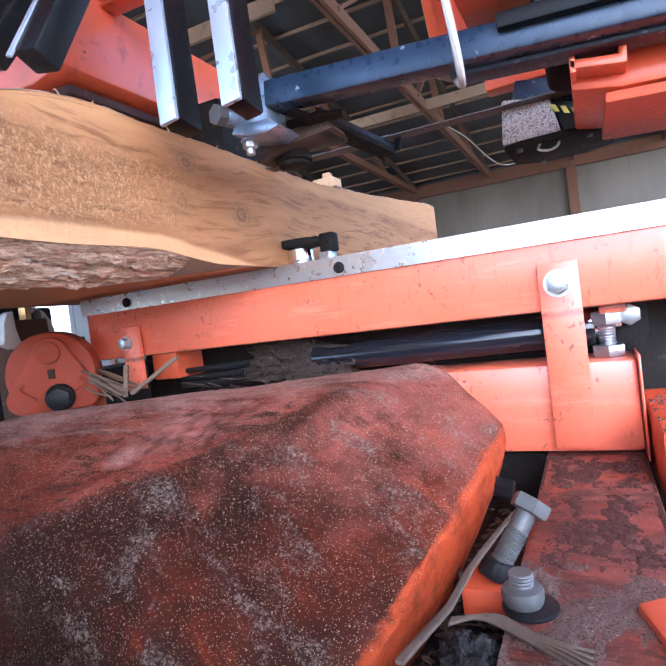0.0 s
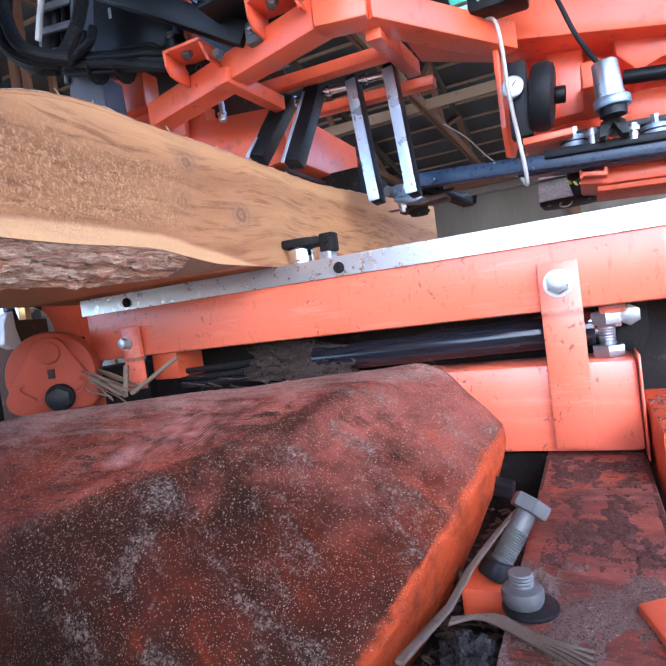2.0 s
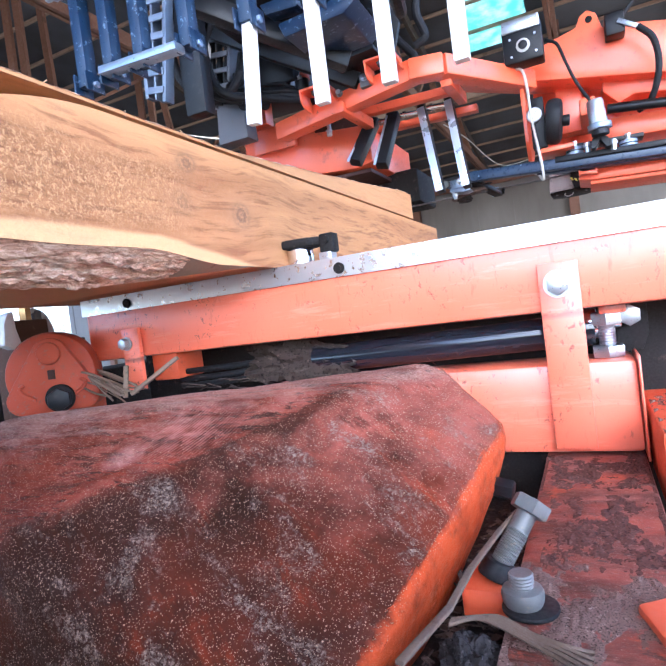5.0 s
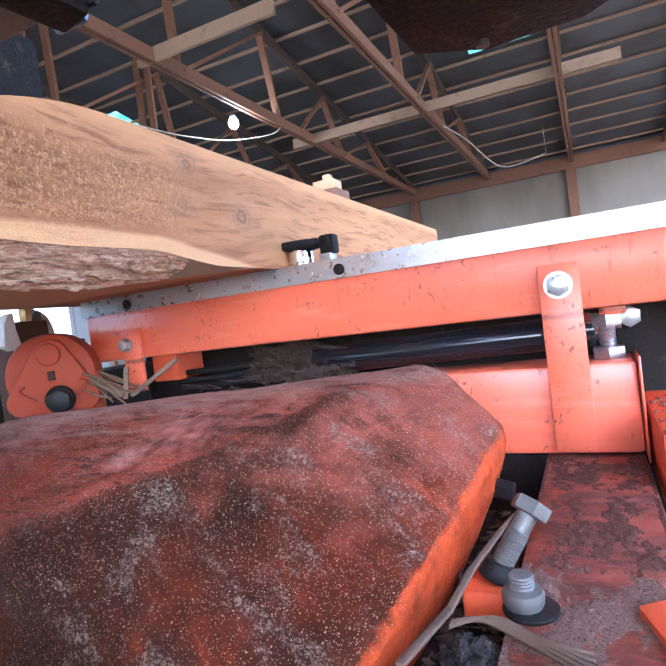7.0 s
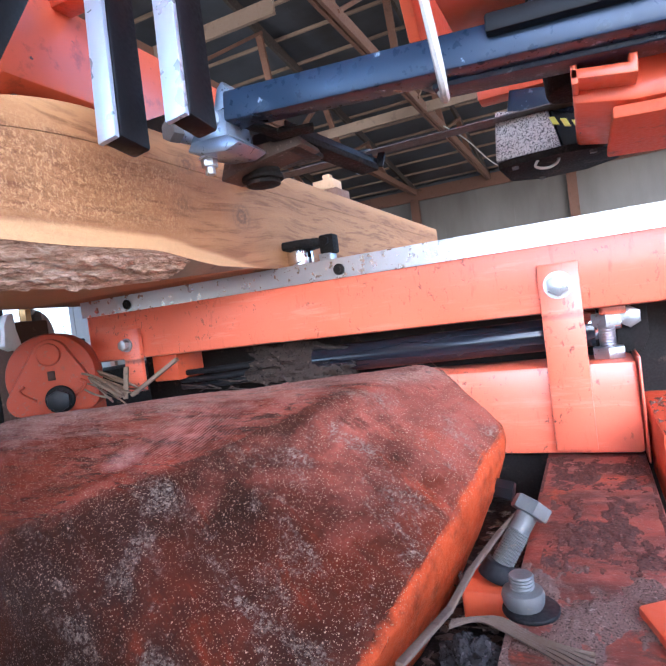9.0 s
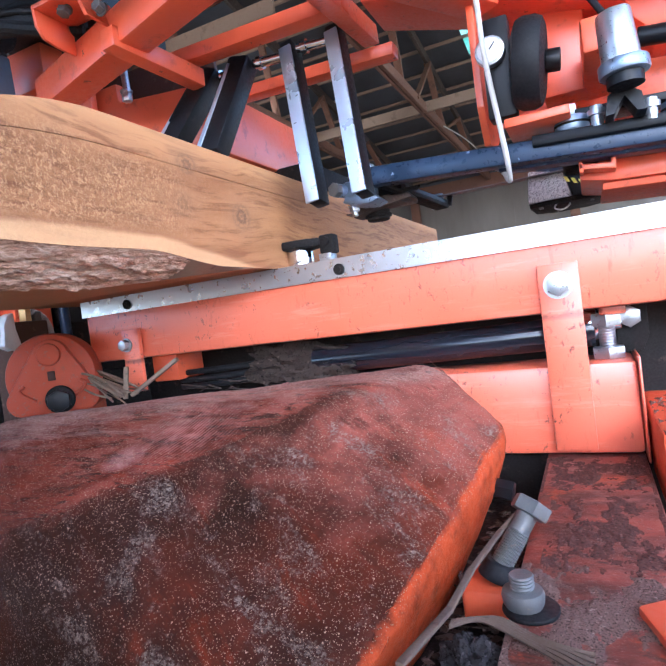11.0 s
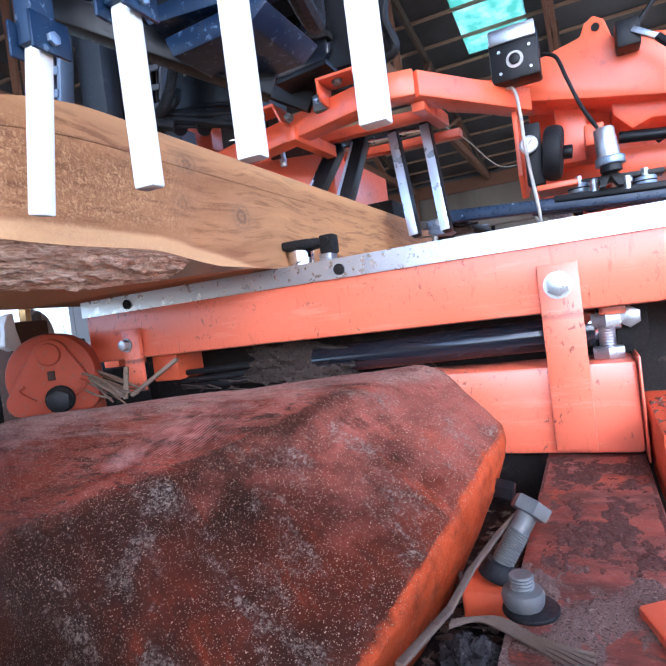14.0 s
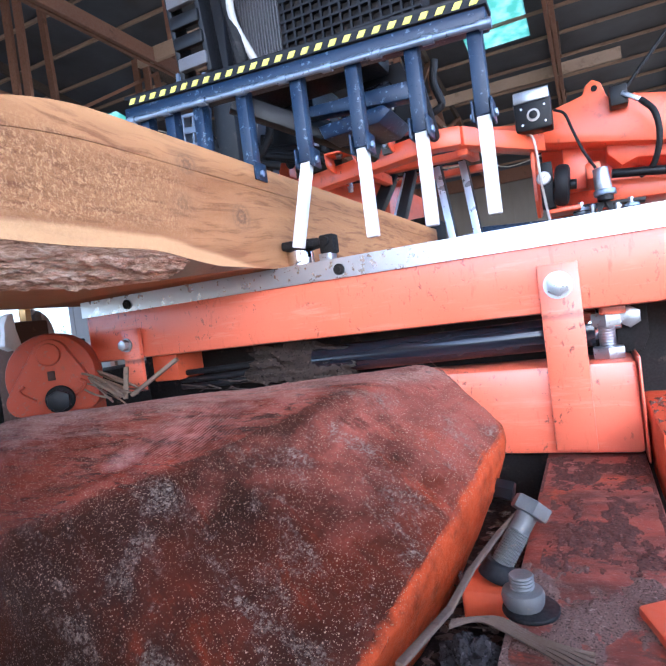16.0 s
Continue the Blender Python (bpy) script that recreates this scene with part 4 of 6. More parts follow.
def build_slab():
    """The bark-topped slab sawn off on the first pass: thin near, thick at the far end."""
    t = thing("bark_slab", "waney sawn slab with bark on its upper side", "slab", (0, 0, Z0))
    bm, bk = B(), B()
    wood, bark = [], []
    for i in range(265):
        y = i * 0.01 - 0.9
        base = TOP + 0.0003 - droop(y)
        h = 0.003 + 0.063 * min(1, max(0, (y - 0.88) / 0.8)) ** 1.15 + 0.0022 * noise.noise((y * 9, 0, 0)) + 0.0014 * noise.noise((y * 50, 0, 0))
        wood.append([bm.verts.new(p) for p in ((XF, y, base), (XF, y, base + h), (-0.60, y, base + h + 0.012), (-0.80, y, base + h), (-0.93, y, base))])
        rim = 0.0015 + 0.0022 * abs(noise.noise((y * 90, 3, 0)))
        bark.append([bk.verts.new(p) for p in ((XF + 0.001, y, base + h), (XF - 0.002, y, base + h + rim), (-0.60, y, base + h + 0.02 + 0.004 * noise.noise((y * 40, 5, 0))), (-0.80, y, base + h + 0.006), (-0.93, y, base + 0.005), (-0.60, y, base + h + 0.0125))])
    for a, b_ in zip(wood, wood[1:]):
        for k in range(5):
            bm.faces.new((a[k], a[(k + 1) % 5], b_[(k + 1) % 5], b_[k]))
    bm.faces.new(wood[0])
    bm.faces.new(wood[-1][::-1])
    for a, b_ in zip(bark, bark[1:]):
        for k in range(6):
            bk.faces.new((a[k], a[(k + 1) % 6], b_[(k + 1) % 6], b_[k]))
    part("sapwood", bm, WOOD, t)
    part("bark", bk, BARK, t, "thin dark bark")
    # Torn splinters standing off the upper rim.
    rng = random.Random(21)
    for y in (0.375, 0.405, 0.52, 0.60, 0.70, 0.80, 1.02, 1.46, 1.50):
        a = Vector((XF - 0.001, y, TOP + 0.0025 - droop(y) + 0.063 * min(1, max(0, (y - 0.88) / 0.8)) ** 1.15))
        tip = a + Vector((0.001, rng.uniform(-0.014, 0.014), rng.uniform(0.002, 0.007)))
        part("splinter", beam(B(), a - Vector((0, 0, 0.003)), tip, 0.0014, 0.0009), PALE, t)
    return t


def build_second_bunk():
    """Another bunk further along, which carries the far end of the timber."""
    t = thing("bed_bunk", "orange steel sawmill bed rail further along the bed", "sawmill bed", (0, 1.55, Z0))
    part("rail", box(B(), -1.0, -0.10, 0, 0.10, -0.030, 0.080, 0.006), ORANGE, t)
    part("leg", box(B(), -0.75, -0.67, 0.01, 0.09, -Z0, -0.031, 0.004), ORANGE_OLD, t)
    part("leg", box(B(), -0.20, -0.12, 0.01, 0.09, -Z0, -0.031, 0.004), ORANGE_OLD, t)
    return t


def build_clutter():
    rng = random.Random(5)
    t = thing("wood_strip", "long thin grey splinter of wood lying beside the cover", "splinter", (0, 0, Z0))
    bm = B()
    pts = STRIP
    for k in range(len(pts) - 1):
        beam(bm, pts[k], pts[k + 1], 0.0048 - 0.0005 * k, 0.0026, 0.0006)
    part("strip", bm, GREYSTRIP, t)
    t = thing("wood_strip", "curled bark strip draped past the stud", "splinter", (0, 0, Z0))
    bm = B()
    for k in range(5):
        w = 0.0016 * (k - 2)
        hose(bm, [(-0.100, 0.330 + w, -0.200), (-0.085, 0.337 + w * 0.4, -0.199), (-0.070, 0.336 + w, -0.2005 + 0.0006 * k), (-0.052, 0.327 + w * 1.5, -0.2015), (-0.033, 0.317 + w * (2.5 - 0.3 * k), -0.202 + 0.0005 * k), (-0.018, 0.309 + w * 4, -0.2025)], 0.0013, seg=5)
    part("strip", bm, GREYSTRIP, t)
    # Splinters jammed under the rail.
    for a, b_, r in (((-0.675, 0.66, -0.085), (-0.60, 0.69, -0.036), 0.006), ((-0.80, 0.68, -0.045), (-0.69, 0.655, -0.085), 0.004), ((-0.78, 0.69, -0.055), (-0.68, 0.66, -0.08), 0.003), ((-0.69, 0.66, -0.09), (-0.70, 0.68, -0.04), 0.004)):
        s = thing("splinter", "pale splinter of wood jammed under the bed rail", "splinter", (0, 0, Z0), "splinters")
        part("stick", beam(B(), a, b_, r * 2, r, 0.001), DRYSTRAW, s)
    for k in range(16):
        a = Vector((-0.835 + rng.random() * 0.05, 0.685 + rng.uniform(-0.02, 0.02), -0.040 - rng.random() * 0.025))
        b_ = a + Vector((rng.uniform(0.07, 0.13), rng.uniform(-0.03, 0.01), rng.uniform(-0.045, -0.020)))
        s = thing("splinter", "thin dry fibre of wood caught under the bed rail", "splinter", (0, 0, Z0), "splinters")
        part("stick", hose(B(), [a, (a + b_) / 2 + Vector((0, 0, rng.uniform(-0.004, 0.008))), b_], rng.uniform(0.0008, 0.0022), seg=5, steps=5), DRYSTRAW, s)
    # Heap of bark and dust in the gap behind the cover.
    heap = tagged(part("debris_heap", B(), DARKDUST), "dark heap of bark crumbs and dust", "debris", kind="stuff")
    bm = B()
    for k in range(70):
        x, y = rng.uniform(-0.66, -0.36), rng.uniform(0.735, 0.80)
        long = rng.uniform(0.01, 0.055)
        a = Vector((x, y, Z0 - 0.104 + rng.random() * 0.030))
        beam(bm, a, a + Vector((long, rng.uniform(-0.015, 0.015), rng.uniform(-0.008, 0.010))), rng.uniform(0.002, 0.007), rng.uniform(0.0008, 0.002))
    for k in range(330):
        x, y = rng.uniform(-0.125, -0.074), rng.uniform(0.26, 0.66)
        long = rng.uniform(0.004, 0.022)
        a = Vector((x, y, Z0 - 0.258 + rng.random() * 0.022))
        turn = rng.random() * 6.3
        beam(bm, a, a + Vector((long * math.cos(turn), long * math.sin(turn), rng.uniform(-0.003, 0.004))), rng.uniform(0.001, 0.006), rng.uniform(0.0005, 0.0015))
    bm.to_mesh(heap.data)
    bm.free()
    heap.data.materials.clear()
    heap.data.materials.append(CHAFF)
    # A crumpled dark scrap of bark stuffed under the rail, and a dusty clump below the splinters.
    scrap = thing("bark_scrap", "crumpled dark grey scrap of bark under the bed rail", "bark", (-0.41, 0.752, Z0 - 0.066))
    bm = B()
    grid = []
    for i in range(31):
        row = []
        for j in range(17):
            u, v = i / 30 - 0.5, j / 16 - 0.5
            edge = 1 + 0.25 * noise.noise((u * 7, v * 7, 4))
            row.append(bm.verts.new((u * 0.19 * edge, 0.012 * noise.noise((u * 6, v * 6, 1)) + 0.006 * noise.noise((u * 17, v * 17, 2)) + 0.02 * v, (v * 0.062 - u * 0.022) * edge + 0.004 * noise.noise((u * 20, v * 20, 7)))))
        grid.append(row)
    for a, b_ in zip(grid, grid[1:]):
        for j in range(16):
            bm.faces.new((a[j], a[j + 1], b_[j + 1], b_[j]))
    bmesh.ops.solidify(bm, geom=bm.faces[:], thickness=0.002)
    part("sheet", bm, CHAFF, scrap)
    clump = thing("dust_clump", "grey matted clump of wet sawdust", "debris", (-0.086, 0.312, Z0 - 0.216))
    bm = B()
    bmesh.ops.create_icosphere(bm, subdivisions=5, radius=1.0)
    for vert in bm.verts:
        c = vert.co.copy()
        k = 1 + 0.35 * noise.noise(c * 2.2) + 0.16 * noise.noise(c * 7) + 0.08 * noise.noise(c * 20)
        vert.co = Vector((c.x * 0.017, c.y * 0.020, c.z * 0.018)) * k
    part("lump", bm, CLUMP, clump)
    tray = thing("drip_tray", "dark grimy steel tray between rail and cover, with an added sheet for shade", "tray", (0, 0, Z0))
    part("pan", box(B(), -0.40, -0.0705, 0.10, 0.715, -0.275, -0.262, 0.002), SOOTSHADE, tray)
    # Dark sheet added behind the rail to stand for the black shade there.
    part("gap_shade_sheet", box(B(), -0.80, 0.20, 0.83, 0.838, -0.62, -0.032, 0.002), SOOTSHADE, tray)
    # Unseen plate behind the lens, added to shade the low foreground.
    side = thing("low_light_block", "unseen tall dark plate added behind the lens to block low light", "machine part", (0, 0, 0))
    part("plate", box(B(), -1.0, 0.7, -0.20, -0.16, 0.0, Z0 - 0.015, 0.004), SOOTSHADE, side)
    # Loader wheel standing at the end of the bunk.
    w = thing("loader_wheel", "black rubber tyre standing beside the bed", "wheel", (0.16, 0.98, Z0 - 0.15))
    bm = B()
    rod(bm, (-0.045, 0, 0), (0.045, 0, 0), 0.15, seg=48, bevel=0.02)
    part("tyre", bm, RUBBER, w)
    part("rim", rod(B(), (-0.047, 0, 0), (0.047, 0, 0), 0.07, seg=32, bevel=0.004), ORANGE_OLD, w)
    part("wheel_stand", box(B(), -0.03, 0.03, -0.05, 0.05, -Z0 + 0.15, -0.06, 0.004), ORANGE_OLD, w)
    arm = thing("support_post", "orange steel post behind the bed rail", "post", (0, 0, Z0))
    part("arm", box(B(), 0.075, 0.12, 0.86, 0.92, -Z0, -0.03, 0.004), ORANGE, arm)
    # End of the next cross beam, with a worn white cap and a block of wood on it.
    e = thing("beam_end", "dark beam end with a chipped white cap and hydraulic fittings", "machine part", (-1.0, 0.72, Z0))
    part("beam_stub", box(B(), -0.06, 0.0, -0.02, 0.062, -Z0, 0.066, 0.004), DRYBROWN, e)
    cap = [(-0.040, 0.020), (-0.036, 0.060), (-0.028, 0.078), (-0.014, 0.084), (-0.012, 0.05), (-0.004, 0.018), (-0.018, 0.010)]
    part("white_cap", prism(B(), cap, "x", -0.02, 0.006, 0.003), WHITE, e, "chipped white end cap")
    part("fitting", rod(B(), (-0.05, 0.075, 0.0), (-0.05, 0.075, 0.088), 0.010, seg=16, bevel=0.002), DULLZINC, e)
    part("fitting", rod(B(), (-0.05, 0.050, 0.066), (-0.05, 0.050, 0.094), 0.012, seg=6, bevel=0.002), OCHRE, e, "brass fitting")
    part("fitting_hose", hose(B(), [(-0.05, 0.062, 0.09), (-0.05, 0.09, 0.075), (-0.05, 0.105, 0.04), (-0.05, 0.095, 0.0)], 0.007, seg=10), GREYHOSE, e)
    part("rear_bar", box(B(), -0.10, -0.06, 0.06, 0.20, -0.02, 0.022, 0.003), SOOTSHADE, e)
    part("bar_leg", box(B(), -0.10, -0.06, 0.10, 0.14, -Z0, -0.02, 0.003), SOOTSHADE, e)
    # Block lying on the timber's far side.
    o = thing("offcut", "small pale offcut block standing beyond the timber", "offcut", (-1.06, 2.44, Z0 - 0.012))
    part("stack_post", box(B(), -0.10, 0.05, -0.05, 0.10, -Z0 + 0.012, 0.605, 0.004), TIMBER, o)
    part("block", box(B(), -0.07, 0.035, -0.05, 0.05, 0.605, 0.650, 0.003), PALE, o)
    part("chip", box(B(), -0.03, 0.005, -0.02, 0.02, 0.650, 0.680, 0.003), PALE, o)


DRYBROWN = painted("dark_brown_wood", (0.085, 0.05, 0.035), 0.8, dirt=(0.22, 0.15, 0.11), amount=0.7, scale=60, spec=0.2)
CHAFF = painted("dark_chaff", (0.085, 0.062, 0.050), 0.9, dirt=(0.24, 0.18, 0.14), amount=0.8, scale=130, worn=(0.025, 0.018, 0.015), wornat=0.57, spec=0.15)
CLUMP = painted("matted_grey_dust", (0.030, 0.026, 0.026), 0.95, dirt=(0.11, 0.095, 0.09), amount=0.8, scale=260, worn=(0.010, 0.008, 0.008), wornat=0.54, spec=0.08)
OCHRE = painted("dull_brass", (0.42, 0.27, 0.10), 0.4, 0.6, amount=0.5, scale=60)
STRIP = [(-0.100, 0.240, -0.169), (-0.092, 0.307, -0.177), (-0.086, 0.344, -0.171), (-0.078, 0.415, -0.174), (-0.0627, 0.440, -0.1636)]
GREYSTRIP = painted("grey_splinter", (0.115, 0.078, 0.055), 0.85, dirt=(0.045, 0.028, 0.020), amount=0.8, scale=110)
DRYSTRAW = painted("dry_splinter", (0.22, 0.15, 0.10), 0.85, dirt=(0.08, 0.08, 0.05), amount=0.6, scale=70)


def build_outside():
    """What daylight shows past the open end of the shed."""
    rng = random.Random(9)
    hedge = thing("hedge", "dense green bushes beyond the open end of the shed", "bushes", (-60, 45, 0))
    verts, faces = [], []
    for k in range(9000):
        c = Vector((rng.uniform(-6, 6), rng.uniform(-45, 25), abs(rng.gauss(0, 1.3))))
        for _ in range(3):
            o = c + Vector((rng.gauss(0, 0.25), rng.gauss(0, 0.25), abs(rng.gauss(0, 0.25))))
            a, b_ = Vector((rng.gauss(0, 1), rng.gauss(0, 1), rng.gauss(0, 1))).normalized() * 0.16, Vector((rng.gauss(0, 1), rng.gauss(0, 1), rng.gauss(0, 1))).normalized() * 0.09
            n = len(verts)
            verts += [o - a, o + b_, o + a, o - b_]
            faces.append((n, n + 1, n + 2, n + 3))
    me = bpy.data.meshes.new("foliage")
    me.from_pydata(verts, [], faces)
    me.materials.append(LEAVES)
    new("foliage", me).parent = hedge
    # Odd iron parts hanging by the open end, seen under the timber.
    rack = thing("scrap_rack", "pale and dark iron scraps on a low stand", "scrap", (-2.35, 1.75, 0))
    part("stand", box(B(), -0.45, 0.12, -0.1, 0.1, 0, Z0 - 0.02, 0.01), SOOTSHADE, rack)
    part("pale_block", box(B(), -0.30, -0.18, -0.12, -0.02, Z0 - 0.02, Z0 + 0.10, 0.02), STEEL, rack)
    for k in range(9):
        a = Vector((rng.uniform(-0.25, 0.10), rng.uniform(-0.08, 0.05), Z0 - 0.02))
        part("scrap_piece", rod(B(), a, a + Vector((rng.uniform(-0.08, 0.08), 0, rng.uniform(0.05, 0.2))), rng.uniform(0.008, 0.02), seg=10), rng.choice((SOOTSHADE, BLACK, DULLZINC, SOOTSHADE)), rack)


def build_lamp():
    t = thing("bare_bulb", "lit bare bulb in a white socket under a truss", "lamp", (-3.80, 5.97, EAVE_Z - 0.17))
    bm = B()
    rod(bm, (0, 0, -0.02), (0, 0, 0.02), 0.045, 0.03, seg=20, bevel=0.004)
    part("socket", bm, WHITE, t)
    bm = B()
    bmesh.ops.create_uvsphere(bm, u_segments=20, v_segments=14, radius=0.062, matrix=Matrix.Translation((0, 0, -0.085)) @ Matrix.Diagonal((1, 1, 1.1, 1)))
    part("bulb", bm, BULB, t)
    w = thing("cable", "thin slack grey cable slung between trusses", "cable", (0, 0, 0))
    part("line", hose(B(), [(-4.69, 4.90, Z0 + 2.53), (-4.60, 5.20, Z0 + 2.52), (-4.31, 5.60, Z0 + 2.43), (-3.98, 6.10, Z0 + 2.41), (-3.62, 6.60, Z0 + 2.52), (-3.60, 6.90, Z0 + 2.74)], 0.008, seg=6), GREYHOSE, w)
    w = thing("cable", "thin slack grey cable under the far eave", "cable", (0, 0, 0))
    part("line", hose(B(), [(-1.63, 8.00, Z0 + 2.47), (-1.50, 9.00, Z0 + 2.47), (-1.35, 10.00, Z0 + 2.34), (-1.19, 10.60, Z0 + 2.29), (-0.89, 11.00, Z0 + 2.37), (-0.50, 11.60, Z0 + 2.59)], 0.009, seg=6), GREYHOSE, w)
    part("tie_wire", rod(B(), (-0.50, 11.6, Z0 + 2.585), (-0.50, 11.6, Z0 + 3.12), 0.004, seg=6), GREYHOSE, w)


build_bunk()
build_stop_roller()
build_main_rails()
build_cover()
build_loose_bolts()
build_hub_motor()
build_cant()
top_board = build_board()
bark_slab = build_slab()
build_second_bunk()
build_clutter()
build_outside()
build_lamp()

# ---- the saw head that travels along the bed ----
def build_head():
    h = thing("saw_head", "orange band sawmill head with black engine, guides and hanging drag fingers", "sawmill head", (0, 0, Z0))

    def P(name, bm, mat, label="", parent=h):
        return part(name, bm, mat, parent, label)

    # Orange frame: long bent rear tube, cross arms, boxes.
    P("rear_tube", beam(B(), (-0.78, -0.30, 0.455), (-0.335, -0.42, 0.462), 0.05, 0.05, 0.004), ORANGE)
    P("rear_tube", beam(B(), (-0.345, -0.425, 0.462), (-0.265, -0.405, 0.462), 0.05, 0.05, 0.004), ORANGE)
    P("rear_tube", beam(B(), (-0.275, -0.405, 0.462), (-0.095, -0.12, 0.465), 0.05, 0.05, 0.004), ORANGE)
    for x, y, z in ((-0.60, -0.395, 0.480), (-0.40, -0.43, 0.485)):
        lug = P("lug_bracket", box(B(), x - 0.045, x + 0.035, y - 0.035, y + 0.03, z + 0.018, z + 0.024, 0.001), ORANGE, "bent orange mounting lug")
        P("lug_side", prism(B(), [(y - 0.035, z + 0.018), (y - 0.033, z - 0.004), (y - 0.022, z - 0.018), (y, z - 0.022), (y + 0.03, z - 0.022), (y + 0.03, z + 0.018)], "x", x - 0.045, x - 0.040, 0.001), ORANGE, "", lug)
        P("lug_side", prism(B(), [(x + 0.030, z + 0.018), (x + 0.035, z + 0.018), (x + 0.050, z - 0.018), (x + 0.045, z - 0.018)], "y", y - 0.030, y + 0.03), ORANGE, "", lug)
        bolt(lug, (x - 0.008, y - 0.012, z + 0.018), (0, -0.35, -1), 0.009, 0.009, material=DULLZINC)
    P("cross_arm", beam(B(), (-0.547, -0.40, 0.441), (-0.525, -0.235, 0.432), 0.026, 0.028, 0.002), ORANGE)
    P("cross_arm", beam(B(), (-0.268, -0.385, 0.436), (-0.283, -0.085, 0.482), 0.026, 0.030, 0.002), ORANGE)
    P("front_bar", beam(B(), (-0.56, -0.25, 0.463), (-0.26, -0.25, 0.455), 0.03, 0.022, 0.002), ORANGE)
    P("front_bar", beam(B(), (-0.575, -0.10, 0.452), (-0.24, -0.10, 0.440), 0.03, 0.020, 0.002), ORANGE)
    P("left_box", prism(B(), [(-0.98, 0.50), (-0.98, 0.36), (-0.60, 0.33), (-0.545, 0.34), (-0.545, 0.45), (-0.74, 0.47), (-0.74, 0.505)], "y", -0.19, 0.22, 0.004), ORANGE)
    P("left_plate", box(B(), -0.93, -0.78, -0.215, -0.20, 0.44, 0.515, 0.002), ORANGE)
    P("left_channel", box(B(), -0.96, -0.86, -0.24, -0.19, 0.52, 0.60, 0.003), ORANGE)
    P("bottom_plate", box(B(), -0.98, -0.56, -0.17, 0.22, 0.316, 0.328, 0.002), MAROON, "dark maroon bottom plate")
    P("blade_wheel_guard", box(B(), -0.95, -0.47, 0.02, 0.23, 0.235, 0.345, 0.008), SOOTSHADE, "dark dusty blade wheel guard")
    P("side_strut", beam(B(), (-0.612, -0.10, 0.335), (-0.562, -0.10, 0.44), 0.030, 0.02, 0.001), ORANGE)
    bolt(h, (-0.635, -0.28, 0.432), (0, 0, -1), 0.008, 0.014)
    P("stud", rod(B(), (-0.635, -0.28, 0.47), (-0.633, -0.28, 0.42), 0.006), ZINC)

    # Parallel links on a bright shaft: two lean back, two hang.
    for x0, x1 in ((-0.516, -0.469), (-0.438, -0.388), (-0.359, -0.307)):
        bm = B()
        rod(bm, (x0 - 0.004, -0.2, 0.4445), (x1 + 0.004, -0.2, 0.4395), 0.0075, seg=20)
        rod(bm, (x0 + 0.004, -0.2, 0.4435), (x0 + 0.012, -0.2, 0.443), 0.0105, seg=20)
        P("link_shaft", bm, CHROME, "bright link shaft")
    for xt, xb, zb in ((-0.523, -0.572, 0.325), (-0.461, -0.494, 0.298)):
        P("link", beam(B(), (xt, -0.2, 0.452), (xb, -0.27, zb), 0.036, 0.034, 0.003, up=(0, 1, 0)), BLACK, "black leaning link")
        P("link_edge", beam(B(), (xt - 0.014, -0.219, 0.449), (xb - 0.014, -0.289, zb + 0.003), 0.007, 0.004, 0.001, up=(0, 1, 0)), SCRAPED)
    for xt, xb, zb in ((-0.380, -0.344, 0.199), (-0.303, -0.272, 0.198)):
        P("link", beam(B(), (xt, -0.19, 0.456), (xb, -0.235, zb), 0.021, 0.034, 0.003, up=(0, 1, 0)), BLACK, "black hanging link")
        P("link_edge", beam(B(), (xt, -0.210, 0.448), (xb, -0.256, zb + 0.001), 0.0205, 0.005, 0.001, up=(0, 1, 0)), SCRAPED, "scraped blue-white link edge")

    # Blade guide arm and guide block.
    P("guide_bar", beam(B(), (-0.290, -0.15, 0.240), (0.40, -0.15, 0.190), 0.030, 0.028, 0.003), BAR, "scraped blue square guide bar")
    P("guide_bar_channel", beam(B(), (-0.10, -0.128, 0.216), (0.40, -0.128, 0.180), 0.03, 0.016, 0.002), BLUE)
    block = P("guide_block", box(B(), -0.333, -0.288, -0.165, -0.122, 0.208, 0.240, 0.005), BLUESTEEL, "blue-grey cast guide block")
    P("block_web", prism(B(), [(-0.306, 0.236), (-0.288, 0.236), (-0.283, 0.256), (-0.291, 0.266), (-0.298, 0.260)], "y", -0.160, -0.128, 0.002), BLUESTEEL, "", block)
    P("block_foot", prism(B(), [(-0.336, 0.208), (-0.330, 0.216), (-0.288, 0.214), (-0.276, 0.204), (-0.292, 0.199), (-0.318, 0.202)], "y", -0.166, -0.115, 0.002), BLUESTEEL, "", block)
    P("block_boss", rod(B(), (-0.330, -0.148, 0.227), (-0.338, -0.172, 0.227), 0.0115, 0.010, seg=20, bevel=0.002), BLUESTEEL, "", block)
    bolt(block, (-0.337, -0.170, 0.227), (-0.3, -1, 0), 0.0115, 0.012, washer=False, material=DULLZINC)
    bolt(block, (-0.304, -0.165, 0.231), (0.1, -1, 0), 0.0075, 0.010, material=ZINC)
    bolt(block, (-0.323, -0.150, 0.203), (0, 0, -1), 0.0080, 0.008)
    P("stud_end", rod(B(), (-0.323, -0.150, 0.196), (-0.323, -0.150, 0.186), 0.005, seg=16, bevel=0.001), ZINC, "", block)
    bracket = P("guide_bracket", beam(B(), (-0.298, -0.158, 0.238), (-0.277, -0.135, 0.226), 0.016, 0.005, 0.001), SOOTSHADE, "bent dark guide bracket")
